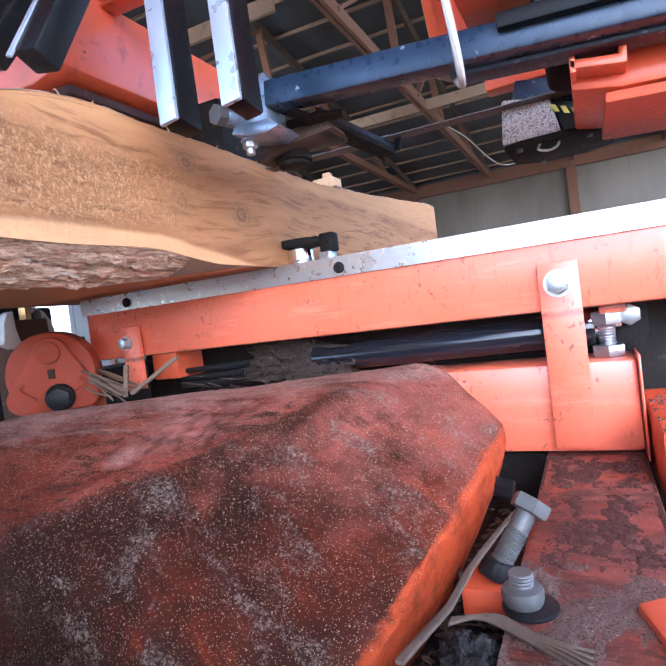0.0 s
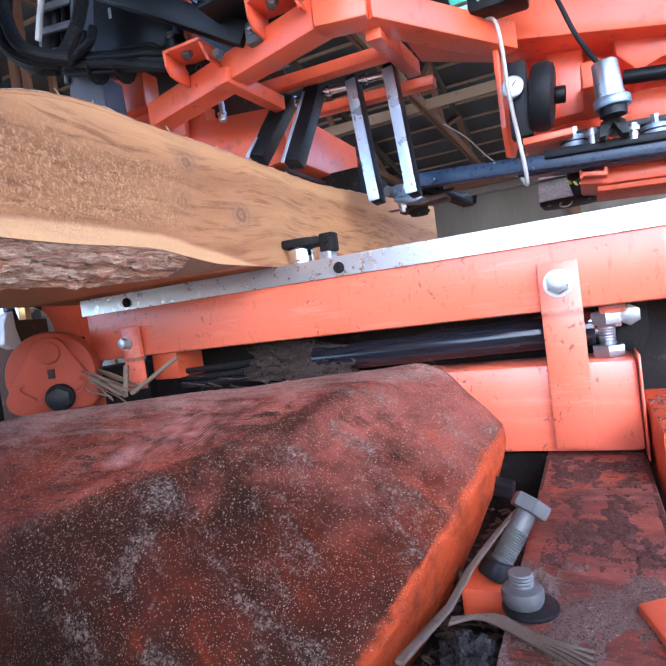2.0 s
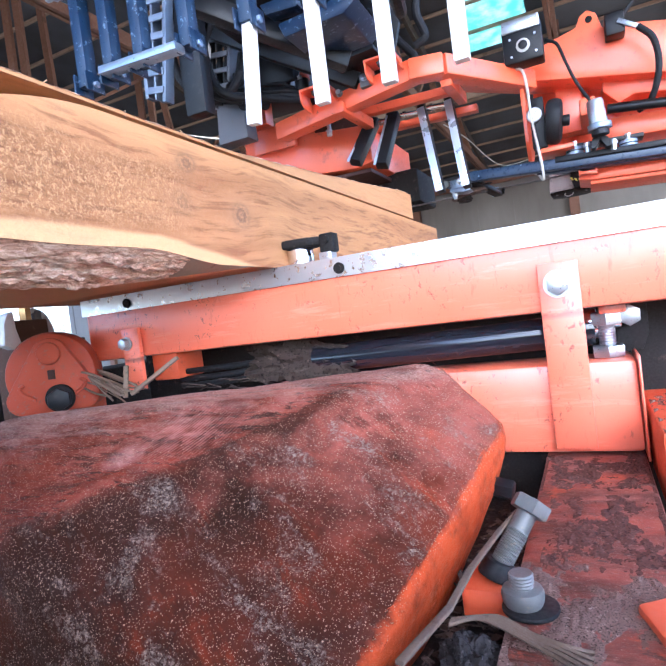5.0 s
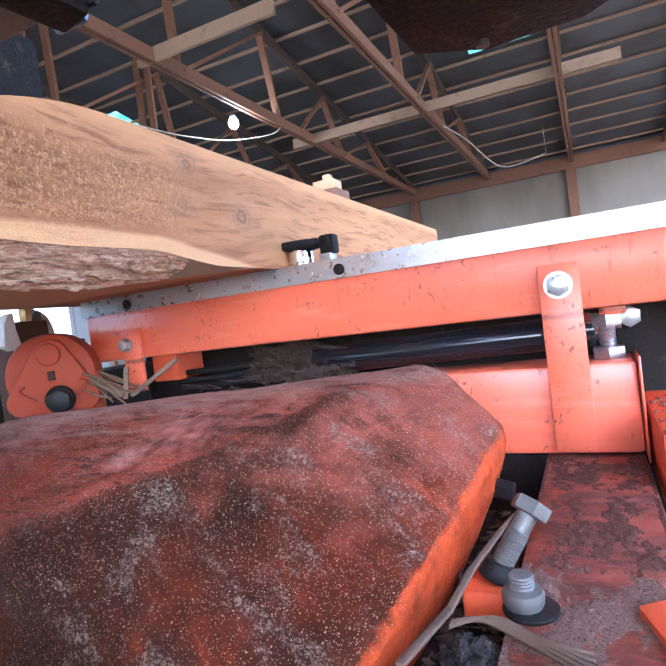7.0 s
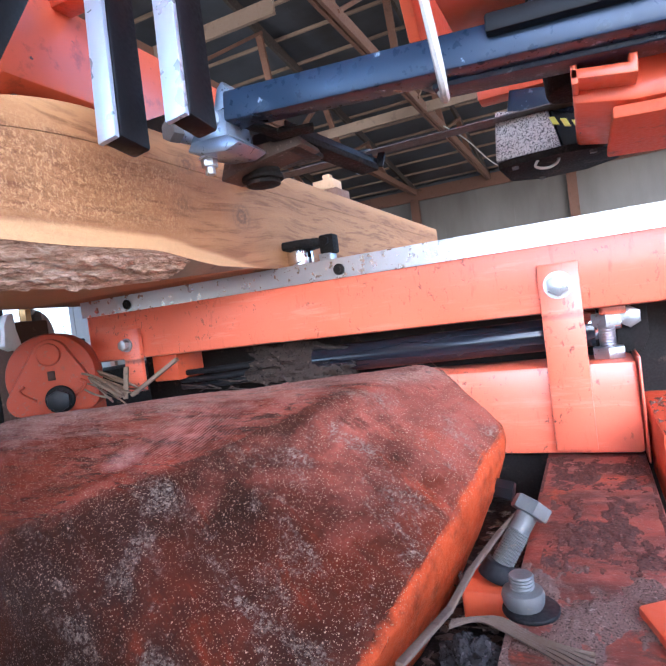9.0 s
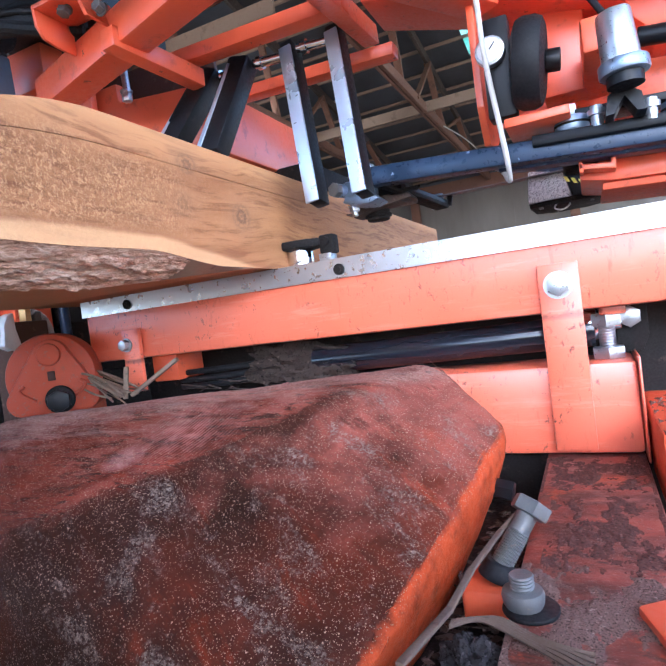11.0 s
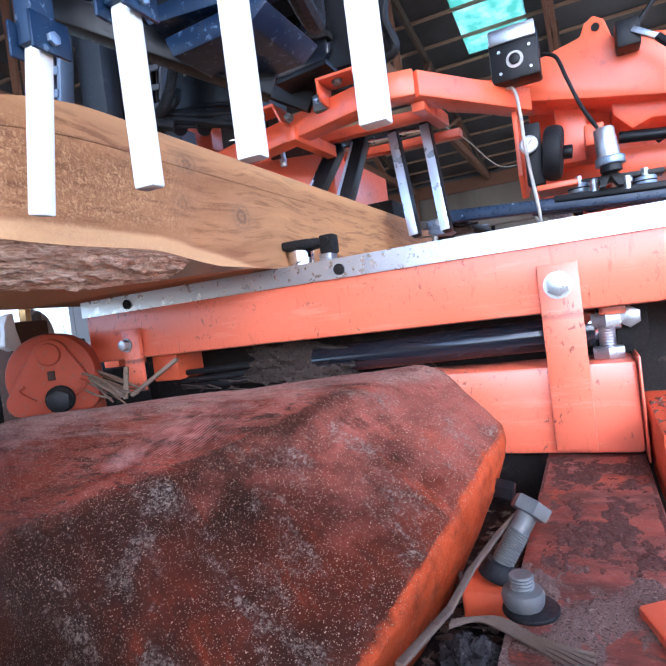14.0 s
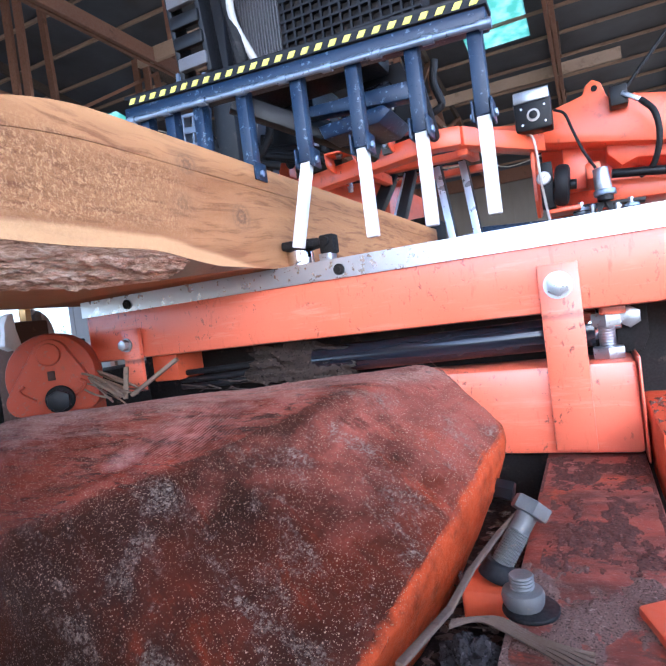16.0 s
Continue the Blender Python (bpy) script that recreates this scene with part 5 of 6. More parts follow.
    P("bracket_leaf", beam(B(), (-0.279, -0.137, 0.227), (-0.258, -0.118, 0.217), 0.018, 0.004, 0.001), SOOTSHADE, "", bracket)
    P("bracket_leaf", beam(B(), (-0.260, -0.120, 0.217), (-0.228, -0.104, 0.220), 0.020, 0.004, 0.001), SOOTSHADE, "", bracket)
    P("guide_head", box(B(), -0.302, -0.248, -0.102, -0.040, 0.206, 0.232, 0.004), BLACK, "black guide head")
    P("guide_shoe", prism(B(), [(-0.346, 0.192), (-0.338, 0.213), (-0.300, 0.220), (-0.250, 0.221), (-0.242, 0.208), (-0.290, 0.203)], "y", -0.103, -0.060, 0.003), GRITTY, "wedge-shaped guide shoe caked with sawdust")
    for z0, z1, r in ((0.186, 0.191, 0.019), (0.1912, 0.196, 0.023), (0.1962, 0.205, 0.020)):
        P("guide_roller", rod(B(), (-0.312, -0.070, z0), (-0.312, -0.070, z1), r, seg=28, bevel=0.001), SOOTSHADE, "sooty blade roller")
    arm = P("guide_arm", beam(B(), (-0.266, -0.115, 0.222), (-0.229, 0.050, 0.207), 0.026, 0.008, 0.002), SOOTSHADE, "flat dark guide arm")
    P("arm_rib", beam(B(), (-0.256, -0.110, 0.228), (-0.219, 0.048, 0.213), 0.003, 0.010, 0.001), BLACK, "", arm)
    P("arm_bracket", beam(B(), (-0.216, 0.046, 0.207), (-0.214, 0.056, 0.226), 0.010, 0.003, 0.001, up=(0, 1, 0)), BLACK, "", arm)
    P("arm_lug", box(B(), -0.250, -0.226, 0.052, 0.056, 0.206, 0.234, 0.003), BLUESTEEL, "", arm)
    P("blade", box(B(), -0.96, 0.60, 0.040, 0.066, 0.2268, 0.2281), BLADESTEEL, "thin used steel band saw blade")

    # Right side: plate, tension wheel, motor, rollers.
    P("side_plate", prism(B(), [(-0.16, 0.45), (0.10, 0.45), (0.10, 0.34), (-0.05, 0.265), (-0.125, 0.252), (-0.155, 0.30)], "x", -0.118, -0.108, 0.001), ORANGE)
    P("shelf", box(B(), -0.080, 0.0, -0.20, -0.10, 0.250, 0.262, 0.002), ORANGE)
    P("wheel_bracket", box(B(), -0.098, -0.062, -0.20, -0.17, 0.265, 0.395, 0.003), BLACK)
    bm = B()
    rod(bm, (-0.060, -0.20, 0.325), (-0.022, -0.20, 0.320), 0.056, seg=40, bevel=0.012)
    wheel = P("tension_wheel", bm, RUBBER, "black rubber wheel")
    P("wheel_hub", rod(B(), (-0.022, -0.20, 0.320), (-0.004, -0.20, 0.318), 0.014, seg=20, bevel=0.002), BLACK, "", wheel)
    bm = B()
    rod(bm, (-0.086, -0.200, 0.349), (-0.086, -0.214, 0.349), 0.019, seg=32, bevel=0.002)
    gauge = P("pressure_gauge", bm, ZINC, "round gauge with a white face")
    P("gauge_face", rod(B(), (-0.086, -0.214, 0.349), (-0.086, -0.2155, 0.349), 0.0155, seg=32), WHITE, "plain white dial", gauge)
    P("gauge_needle", beam(B(), (-0.086, -0.2165, 0.349), (-0.079, -0.2165, 0.357), 0.0015, 0.001), SOOTSHADE, "", gauge)
    P("back_panel", box(B(), -0.10, 0.62, 0.10, 0.13, 0.27, 0.52, 0.003), ORANGE, "broad orange back panel")
    P("upright", box(B(), -0.035, 0.032, -0.02, 0.04, 0.33, 0.49, 0.004), ORANGE)
    P("upright", box(B(), 0.022, 0.060, -0.16, 0.05, 0.33, 0.375, 0.004), ORANGE)
    P("top_housing", prism(B(), [(-0.29, 0.570), (-0.16, 0.545), (-0.05, 0.560), (0.035, 0.580), (0.045, 0.605), (0.065, 0.617), (0.085, 0.603), (0.097, 0.560), (0.171, 0.550), (0.62, 0.44), (0.62, 0.33), (0.227, 0.405), (-0.10, 0.475), (-0.29, 0.535)], "y", -0.10, 0.02, 0.004), ORANGE, "orange top housing with a lifting eye")
    P("lifting_eye", rod(B(), (0.067, -0.103, 0.590), (0.067, 0.023, 0.590), 0.0085, seg=20), SOOTSHADE)
    P("mid_housing", prism(B(), [(0.085, 0.455), (0.20, 0.43), (0.60, 0.40), (0.60, 0.31), (0.16, 0.385), (0.12, 0.37), (0.085, 0.41)], "y", -0.05, 0.09, 0.004), ORANGE)
    P("lower_housing", prism(B(), [(0.07, 0.325), (0.60, 0.285), (0.60, 0.245), (0.07, 0.268)], "y", -0.10, 0.09, 0.004), ORANGE)
    bm = B()
    rod(bm, (0.055, -0.23, 0.342), (0.060, -0.23, 0.272), 0.019, 0.022, seg=32, bevel=0.003)
    motor = P("small_motor", bm, ZINC, "bright cylindrical motor")
    P("motor_flange", rod(B(), (0.0605, -0.23, 0.284), (0.061, -0.23, 0.268), 0.0275, seg=32, bevel=0.003), BLUESTEEL, "", motor)
    P("motor_base", rod(B(), (0.061, -0.23, 0.268), (0.061, -0.23, 0.256), 0.020, seg=24), BLACK, "", motor)
    P("air_cylinder", rod(B(), (0.085, -0.15, 0.335), (0.26, -0.15, 0.312), 0.012, seg=24, bevel=0.002), BLACK, "black air cylinder")
    for x, z in ((0.0, 0.250), (0.124, 0.240)):
        bm = B()
        rod(bm, (x, -0.15, z - 0.014), (x, -0.15, z + 0.006), 0.0215, seg=32, bevel=0.003)
        r = P("guide_wheel", bm, BLUESTEEL, "grooved steel guide wheel")
        P("groove", rod(B(), (x, -0.15, z - 0.0055), (x, -0.15, z - 0.0025), 0.0222, seg=32), SOOTSHADE, "", r)
        bolt(r, (x, -0.15, z + 0.006), (0, 0, 1), 0.008, 0.014)
        bolt(r, (x, -0.15, z - 0.014), (0, 0, -1), 0.010, 0.004)
    for x, z in ((0.030, 0.250), (0.090, 0.243)):
        bm = B()
        rod(bm, (x, -0.17, z - 0.018), (x, -0.17, z + 0.008), 0.0075, seg=16)
        rod(bm, (x, -0.17, z - 0.004), (x, -0.17, z + 0.003), 0.011, seg=20)
        P("spacer", bm, ZINC)
    P("roller_carrier", beam(B(), (-0.03, -0.13, 0.262), (0.16, -0.13, 0.252), 0.05, 0.010, 0.001), BLACK)
    P("saddle_arch", prism(B(), [(0.038, 0.232), (0.042, 0.255), (0.060, 0.265), (0.078, 0.252), (0.082, 0.230), (0.072, 0.231), (0.060, 0.252), (0.048, 0.233)], "y", -0.21, -0.17), BLACK)
    P("belt_rail", beam(B(), (-0.05, -0.15, 0.232), (0.40, -0.15, 0.206), 0.05, 0.014, 0.002), BLACK)
    P("outer_box", prism(B(), [(0.045, 0.208), (0.60, 0.180), (0.60, 0.140), (0.045, 0.172), (0.003, 0.180), (0.003, 0.192)], "y", -0.10, 0.05, 0.003), ORANGE)
    P("outer_box_floor", beam(B(), (0.03, -0.025, 0.166), (0.60, -0.025, 0.132), 0.15, 0.010, 0.002), ORANGE_OLD)
    notch = P("notch_bracket", prism(B(), [(0.003, 0.190), (0.048, 0.183), (0.050, 0.214), (0.044, 0.214), (0.042, 0.192), (0.003, 0.198)], "y", -0.13, -0.10, 0.001), ORANGE)
    P("notch_web", box(B(), 0.003, 0.008, -0.13, -0.10, 0.186, 0.214, 0.001), ORANGE, "", notch)
    P("pulley", rod(B(), (0.012, -0.05, 0.205), (0.010, -0.05, 0.230), 0.030, seg=32, bevel=0.003), SOOTSHADE, "greasy pulley")
    # Dust outlet bucket.
    bucket = P("dust_outlet", prism(B(), [(-0.082, 0.184), (-0.077, 0.240), (-0.022, 0.228), (-0.012, 0.184)], "y", 0.058, 0.16, 0.003), PALEDUST, "outlet box in chipped white paint, crusted with dust")
    P("outlet_side", prism(B(), [(-0.0205, 0.228), (0.024, 0.208), (0.028, 0.182), (-0.0105, 0.184)], "y", 0.060, 0.16, 0.002), BLACK, "black outlet side", bucket)
    P("outlet_collar", prism(B(), [(-0.066, 0.233), (-0.060, 0.262), (0.0, 0.252), (0.022, 0.212), (-0.022, 0.2295)], "y", 0.066, 0.155, 0.002), BLUE, "dark blue collar", bucket)
    P("outlet_floor", prism(B(), [(-0.080, 0.060), (-0.060, 0.050), (-0.012, 0.046), (0.028, 0.056), (0.046, 0.085), (0.046, 0.135), (0.012, 0.165), (-0.040, 0.168), (-0.076, 0.145)], "z", 0.175, 0.183, 0.001), SOOTSHADE, "black octagonal floor", bucket)
    for fx, fy in ((-0.062, 0.062), (0.018, 0.062), (0.038, 0.095), (-0.04, 0.155)):
        P("floor_bolt", rod(B(), (fx, fy, 0.176), (fx, fy, 0.172), 0.004, seg=6), DULLZINC, "", bucket)
    P("outlet_lip", beam(B(), (0.03, 0.12, 0.190), (0.13, 0.14, 0.188), 0.03, 0.005, 0.001), SOOTSHADE, "", bucket)
    for k in range(4):
        sx, sz = -0.022 + k * 0.0112, 0.219 - k * 0.0045
        P("warning_stripe", prism(B(), [(sx, sz), (sx + 0.006, sz - 0.0015), (sx + 0.010, sz - 0.0105), (sx + 0.004, sz - 0.009)], "y", 0.0562, 0.0605), YELLOW, "yellow warning stripe", bucket)
    bm = B()
    hose(bm, [(-0.035, 0.06, 0.180), (-0.040, 0.05, 0.168), (-0.028, 0.05, 0.164), (-0.018, 0.06, 0.170), (-0.016, 0.07, 0.180)], 0.0016, seg=6)
    P("wire_hook", bm, GREYHOSE, "", bucket)

    # Control box with its cable.
    ctl = P("control_box", box(B(), -0.142, -0.045, -0.24, -0.18, 0.480, 0.575, 0.006), BLACK, "black control box on the housing")
    P("box_lid", box(B(), -0.140, -0.048, -0.246, -0.238, 0.556, 0.588, 0.004), ZINC, "grey hinged lid", ctl)
    bm = B()
    rod(bm, (-0.092, -0.2405, 0.519), (-0.092, -0.243, 0.519), 0.017, seg=28)
    P("knob_plate", bm, GREYHOSE, "", ctl)
    P("knob", rod(B(), (-0.092, -0.243, 0.519), (-0.092, -0.249, 0.519), 0.011, seg=24, bevel=0.002), BLACK, "", ctl)
    for dx, dz in ((-0.03, 0.022), (0.03, 0.022), (-0.03, -0.022), (0.03, -0.022)):
        P("screw", rod(B(), (-0.092 + dx, -0.2405, 0.519 + dz), (-0.092 + dx, -0.243, 0.519 + dz), 0.003, seg=10), ZINC, "", ctl)
    bm = B()
    hose(bm, [(-0.125, -0.20, 0.482), (-0.103, -0.205, 0.470), (-0.096, -0.21, 0.42), (-0.092, -0.22, 0.336), (-0.080, -0.20, 0.191), (-0.10, -0.12, 0.215), (-0.13, -0.11, 0.232), (-0.168, -0.12, 0.232)], 0.0036, seg=8)
    P("grey_tube", bm, GREYHOSE, "thin grey hanging tube")
    bm = B()
    hose(bm, [(-0.040, -0.20, 0.53), (-0.015, -0.21, 0.51), (0.0, -0.22, 0.46), (0.02, -0.22, 0.40), (0.045, -0.23, 0.345)], 0.004, seg=8)
    P("control_cable", bm, RUBBER)
    bm = B()
    hose(bm, [(0.172, -0.16, 0.513), (0.200, -0.17, 0.47), (0.205, -0.17, 0.40), (0.185, -0.15, 0.335), (0.155, -0.13, 0.318)], 0.008, seg=10)
    P("air_hose", bm, RUBBER)
    P("air_valve", box(B(), 0.100, 0.145, -0.15, -0.10, 0.515, 0.570, 0.004), BLACK)
    P("valve_fitting", beam(B(), (0.13, -0.15, 0.545), (0.175, -0.16, 0.510), 0.012, 0.012, 0.002), ZINC)
    P("whip_rod", rod(B(), (0.14, -0.14, 0.555), (0.26, -0.14, 0.69), 0.005, seg=10), BLACK)

    # Engine and hydraulics, dark and greasy, above the timber.
    P("engine_block", box(B(), -0.80, -0.42, -0.60, -0.42, 0.66, 0.95, 0.02), BLACK, "black engine block")
    sump = P("oil_sump", prism(B(), [(-0.605, 0.645), (-0.60, 0.600), (-0.565, 0.555), (-0.545, 0.548), (-0.445, 0.552), (-0.425, 0.575), (-0.43, 0.66)], "y", -0.42, -0.20, 0.012), GLOSSBLACK, "rounded glossy black oil sump")
    P("sump_rim", prism(B(), [(-0.61, 0.640), (-0.61, 0.628), (-0.42, 0.598), (-0.42, 0.612)], "y", -0.43, -0.19, 0.002), SOOTSHADE, "", sump)
    P("sump_tray", beam(B(), (-0.525, -0.40, 0.520), (-0.41, -0.40, 0.528), 0.16, 0.012, 0.003), BLACK)
    P("engine_mount", prism(B(), [(-0.55, 0.70), (-0.44, 0.545), (-0.38, 0.540), (-0.36, 0.60), (-0.40, 0.70)], "y", -0.405, -0.39, 0.002), BLACK, "black engine mount plate")
    P("diagonal_bar", beam(B(), (-0.98, -0.43, 0.792), (-0.482, -0.40, 0.487), 0.036, 0.040, 0.003), BLACK, "thick black diagonal square bar")
    foot = P("bar_foot", box(B(), -0.475, -0.445, -0.425, -0.36, 0.462, 0.496, 0.003), DULLZINC, "grey foot bracket")
    bolt(foot, (-0.460, -0.425, 0.484), (0, -1, 0.2), 0.008, 0.008)
    bolt(foot, (-0.538, -0.41, 0.470), (0, -1, 0.2), 0.008, 0.010, material=DULLZINC)
    P("black_tank", box(B(), -0.95, -0.72, -0.29, -0.05, 0.60, 0.80, 0.012), BLACK, "black tank")
    P("tank_label", box(B(), -0.885, -0.878, -0.2925, -0.2905, 0.70, 0.722), GREYHOSE, "", )
    P("red_hose_stub", rod(B(), (-0.70, -0.26, 0.60), (-0.70, -0.26, 0.70), 0.014, seg=16), REDCLEAN, "dull red pipe")
    P("steel_pipe", rod(B(), (-0.735, -0.27, 0.58), (-0.735, -0.27, 0.72), 0.010, seg=16), ZINC)
    fil = P("solenoid", rod(B(), (-0.665, -0.36, 0.520), (-0.665, -0.36, 0.560), 0.020, seg=24, bevel=0.004), BLACK)
    bolt(fil, (-0.662, -0.375, 0.556), (0, -0.5, 1), 0.007, 0.008, material=DULLZINC)
    # Hose bundle, loosely strapped.
    for k, (z0, z1, z2, r, y) in enumerate(((0.606, 0.560, 0.538, 0.0075, -0.37), (0.598, 0.566, 0.545, 0.006, -0.36), (0.588, 0.549, 0.519, 0.0105, -0.39), (0.580, 0.530, 0.505, 0.0105, -0.395),
                                          (0.566, 0.522, 0.509, 0.008, -0.38), (0.590, 0.538, 0.528, 0.005, -0.40), (0.560, 0.512, 0.500, 0.0045, -0.39), (0.600, 0.572, 0.552, 0.005, -0.35))):
        bm = B()
        hose(bm, [(-0.955 + 0.004 * k, y + 0.03, z0 + 0.03), (-0.925, y, z0), (-0.80 + 0.008 * k, y - 0.01, z1), (-0.70, y, z2), (-0.63, y + 0.04, z2 - 0.012)], r, seg=10)
        P("hydraulic_hose", bm, RUBBER, "black hydraulic hose")
    for x, z in ((-0.845, 0.548), (-0.775, 0.530)):
        P("cable_tie", rod(B(), (x - 0.002, -0.385, z), (x + 0.002, -0.385, z - 0.001), 0.030, seg=14), SOOTSHADE)
    P("hose_block", prism(B(), [(-0.955, 0.600), (-0.965, 0.45), (-0.86, 0.45), (-0.865, 0.548)], "y", -0.36, -0.30, 0.004), GREYSTEEL, "dusty grey hose block")
    P("block_pin", rod(B(), (-0.952, -0.365, 0.605), (-0.955, -0.365, 0.555), 0.006, seg=12), DULLZINC)
    # Cable chain: side plates with open rungs.
    chain = P("cable_chain", beam(B(), (-0.940, -0.395, 0.740), (-0.958, -0.395, 0.590), 0.008, 0.05, 0.001, up=(0, 1, 0)), GREYSTEEL, "grey plastic cable chain")
    P("chain_side", beam(B(), (-0.845, -0.395, 0.725), (-0.866, -0.395, 0.592), 0.008, 0.05, 0.001, up=(0, 1, 0)), GREYSTEEL, "", chain)
    for k in range(4):
        z = 0.728 - 0.044 * k
        P("chain_rung", beam(B(), (-0.940 - 0.005 * k, -0.42, z), (-0.850 - 0.005 * k, -0.42, z - 0.012), 0.008, 0.014, 0.002), GREYSTEEL, "", chain)
    for k in range(3):
        x = -0.925 + 0.026 * k
        bm = B()
        hose(bm, [(x + 0.006, -0.39, 0.76), (x, -0.395, 0.68), (x - 0.006, -0.40, 0.62), (x + 0.01, -0.42, 0.575), (x + 0.05, -0.42, 0.56 + 0.01 * k), (x + 0.055, -0.41, 0.61)], 0.009, seg=10)
        P("chain_hose", bm, RUBBER)
    # Long hose loops that hang nearer.
    for pts, r in (([(-0.955, -0.5, 0.80), (-0.966, -0.5, 0.743), (-0.986, -0.5, 0.690), (-0.966, -0.5, 0.602), (-0.892, -0.5, 0.528), (-0.822, -0.49, 0.531), (-0.79, -0.48, 0.572), (-0.785, -0.46, 0.63)], 0.012),
                   ([(-0.905, -0.5, 0.78), (-0.915, -0.5, 0.715), (-0.942, -0.5, 0.605), (-0.912, -0.49, 0.536), (-0.86, -0.47, 0.52)], 0.010)):
        P("hose_loop", hose(B(), pts, r), RUBBER, "black hose loop")
    P("white_cord", hose(B(), [(-0.905, -0.455, 0.74), (-0.904, -0.455, 0.713), (-0.892, -0.455, 0.680), (-0.905, -0.455, 0.640), (-0.918, -0.455, 0.600)], 0.006, seg=8), WHITE)
    # Blue-grey ladder plate and dark column next to the rack.
    ladder = P("ladder_plate", beam(B(), (-0.885, -0.72, 0.70), (-0.893, -0.72, 0.46), 0.010, 0.03, 0.001, up=(0, 1, 0)), BLUEGREY, "blue-grey slotted ladder plate")
    P("ladder_side", beam(B(), (-0.805, -0.72, 0.68), (-0.845, -0.72, 0.44), 0.010, 0.03, 0.001, up=(0, 1, 0)), BLUEGREY, "", ladder)
    P("ladder_middle", beam(B(), (-0.845, -0.72, 0.69), (-0.868, -0.72, 0.45), 0.006, 0.03, 0.001, up=(0, 1, 0)), BLUEGREY, "", ladder)
    for k in range(6):
        z = 0.675 - 0.040 * k
        P("ladder_rung", beam(B(), (-0.887, -0.735, z), (-0.808 - 0.0065 * k, -0.735, z - 0.008), 0.006, 0.015, 0.001), BLUEGREY, "", ladder)
    P("dark_column", prism(B(), [(-0.815, 0.90), (-0.745, 0.90), (-0.75, 0.40), (-0.805, 0.40)], "y", -0.71, -0.67, 0.003), BLACK, "flat black column")
    for dx in (0.0, 0.022):
        bm = B()
        hose(bm, [(-0.775 + dx, -0.62, 0.75), (-0.789 + dx, -0.62, 0.647), (-0.818 + dx, -0.62, 0.595), (-0.804 + dx, -0.62, 0.506), (-0.778 + dx, -0.61, 0.470), (-0.73 + dx, -0.58, 0.455)], 0.011)
        P("hose_loop", bm, RUBBER)
    for k, (a_, b_) in enumerate((((-0.435, -0.3, 0.70), (-0.355, -0.3, 0.545)), ((-0.33, -0.3, 0.72), (-0.325, -0.29, 0.60)))):
        P("engine_hose", hose(B(), [a_, ((a_[0] + b_[0]) / 2 - 0.012, a_[1], (a_[2] + b_[2]) / 2), b_, (b_[0] - 0.03, b_[1], b_[2] - 0.02)], 0.011), RUBBER)
    P("spring_mount", lathe(B(), (-0.425, -0.36, 0.505), (-0.425, -0.36, 0.545), [0.022 if k % 2 else 0.026 for k in range(9)]), SOOTSHADE)
    bolt(h, (-0.425, -0.375, 0.548), (0, -0.3, 1), 0.009, 0.010, material=DULLZINC)

    # Blue rack with the drag-back fingers.
    P("rack_bar", beam(B(), (-0.640, -1.17, 0.402), (-0.078, -1.17, 0.371), 0.035, 0.018, 0.002), BLUE, "blue steel rack bar")
    P("rack_top_plate", beam(B(), (-0.640, -1.155, 0.428), (-0.078, -1.155, 0.397), 0.06, 0.006, 0.001), BLACK)
    P("rack_rod", rod(B(), (-0.645, -1.19, 0.389), (-0.076, -1.19, 0.358), 0.0045, seg=16), BLUESTEEL, "bright hinge rod")
    for k in range(9):
        x = -0.63 + 0.068 * k
        P("rod_collar", rod(B(), (x, -1.19, 0.3885 - 0.0545 * (x + 0.645)), (x + 0.014, -1.19, 0.3878 - 0.0545 * (x + 0.645)), 0.0065, seg=16), BLUESTEEL)
    tape = P("tape_backing", beam(B(), (-0.625, -1.189, 0.4165), (-0.075, -1.189, 0.386), 0.004, 0.011), BLACK, "black and yellow warning tape")
    for k in range(27):
        u = (k + 0.4) / 27
        x, z = -0.625 + 0.55 * u, 0.4165 - 0.0305 * u
        P("tape_stripe", prism(B(), [(x - 0.0075, z - 0.0036), (x + 0.0015, z - 0.0042), (x + 0.0065, z + 0.0036), (x - 0.0025, z + 0.0042)], "y", -1.1925, -1.1912), YELLOW, "", tape)
    for x, zt in ((-0.605, 0.394), (-0.556, 0.391), (-0.502, 0.388), (-0.425, 0.384), (-0.336, 0.379), (-0.253, 0.375), (-0.172, 0.370), (-0.094, 0.366)):
        zb = 0.258
        P("rack_arm", box(B(), x - 0.0088, x + 0.0088, -1.185, -1.165, zb, zt + 0.004, 0.0015), BLUE, "blue rack arm")
        for sx in (-0.0112, 0.0112):
            P("pivot_cheek", box(B(), x + sx - 0.0015, x + sx + 0.0015, -1.19, -1.158, zb - 0.008, zb + 0.018, 0.001), BLUE)
            hx = B()
            hexhead(hx, (x + sx * 1.1, -1.174, zb + 0.002), (sx, 0, 0), 0.005, 0.004)
            P("pivot_bolt", hx, BLUESTEEL)
    swing = None
    for x in (-0.336, -0.253, -0.172, -0.094):
        f = part("drag_finger", box(B(), -0.008, 0.008, -0.006, 0.006, -0.120, 0.006, 0.0015), WHITE, h, "white hanging drag finger")
        f.location = (x, -1.175, 0.260)
        swing = swing or f
    P("folded_finger", beam(B(), (-0.56, -1.19, 0.262), (-0.43, -1.19, 0.255), 0.02, 0.010, 0.001), BLUESTEEL)
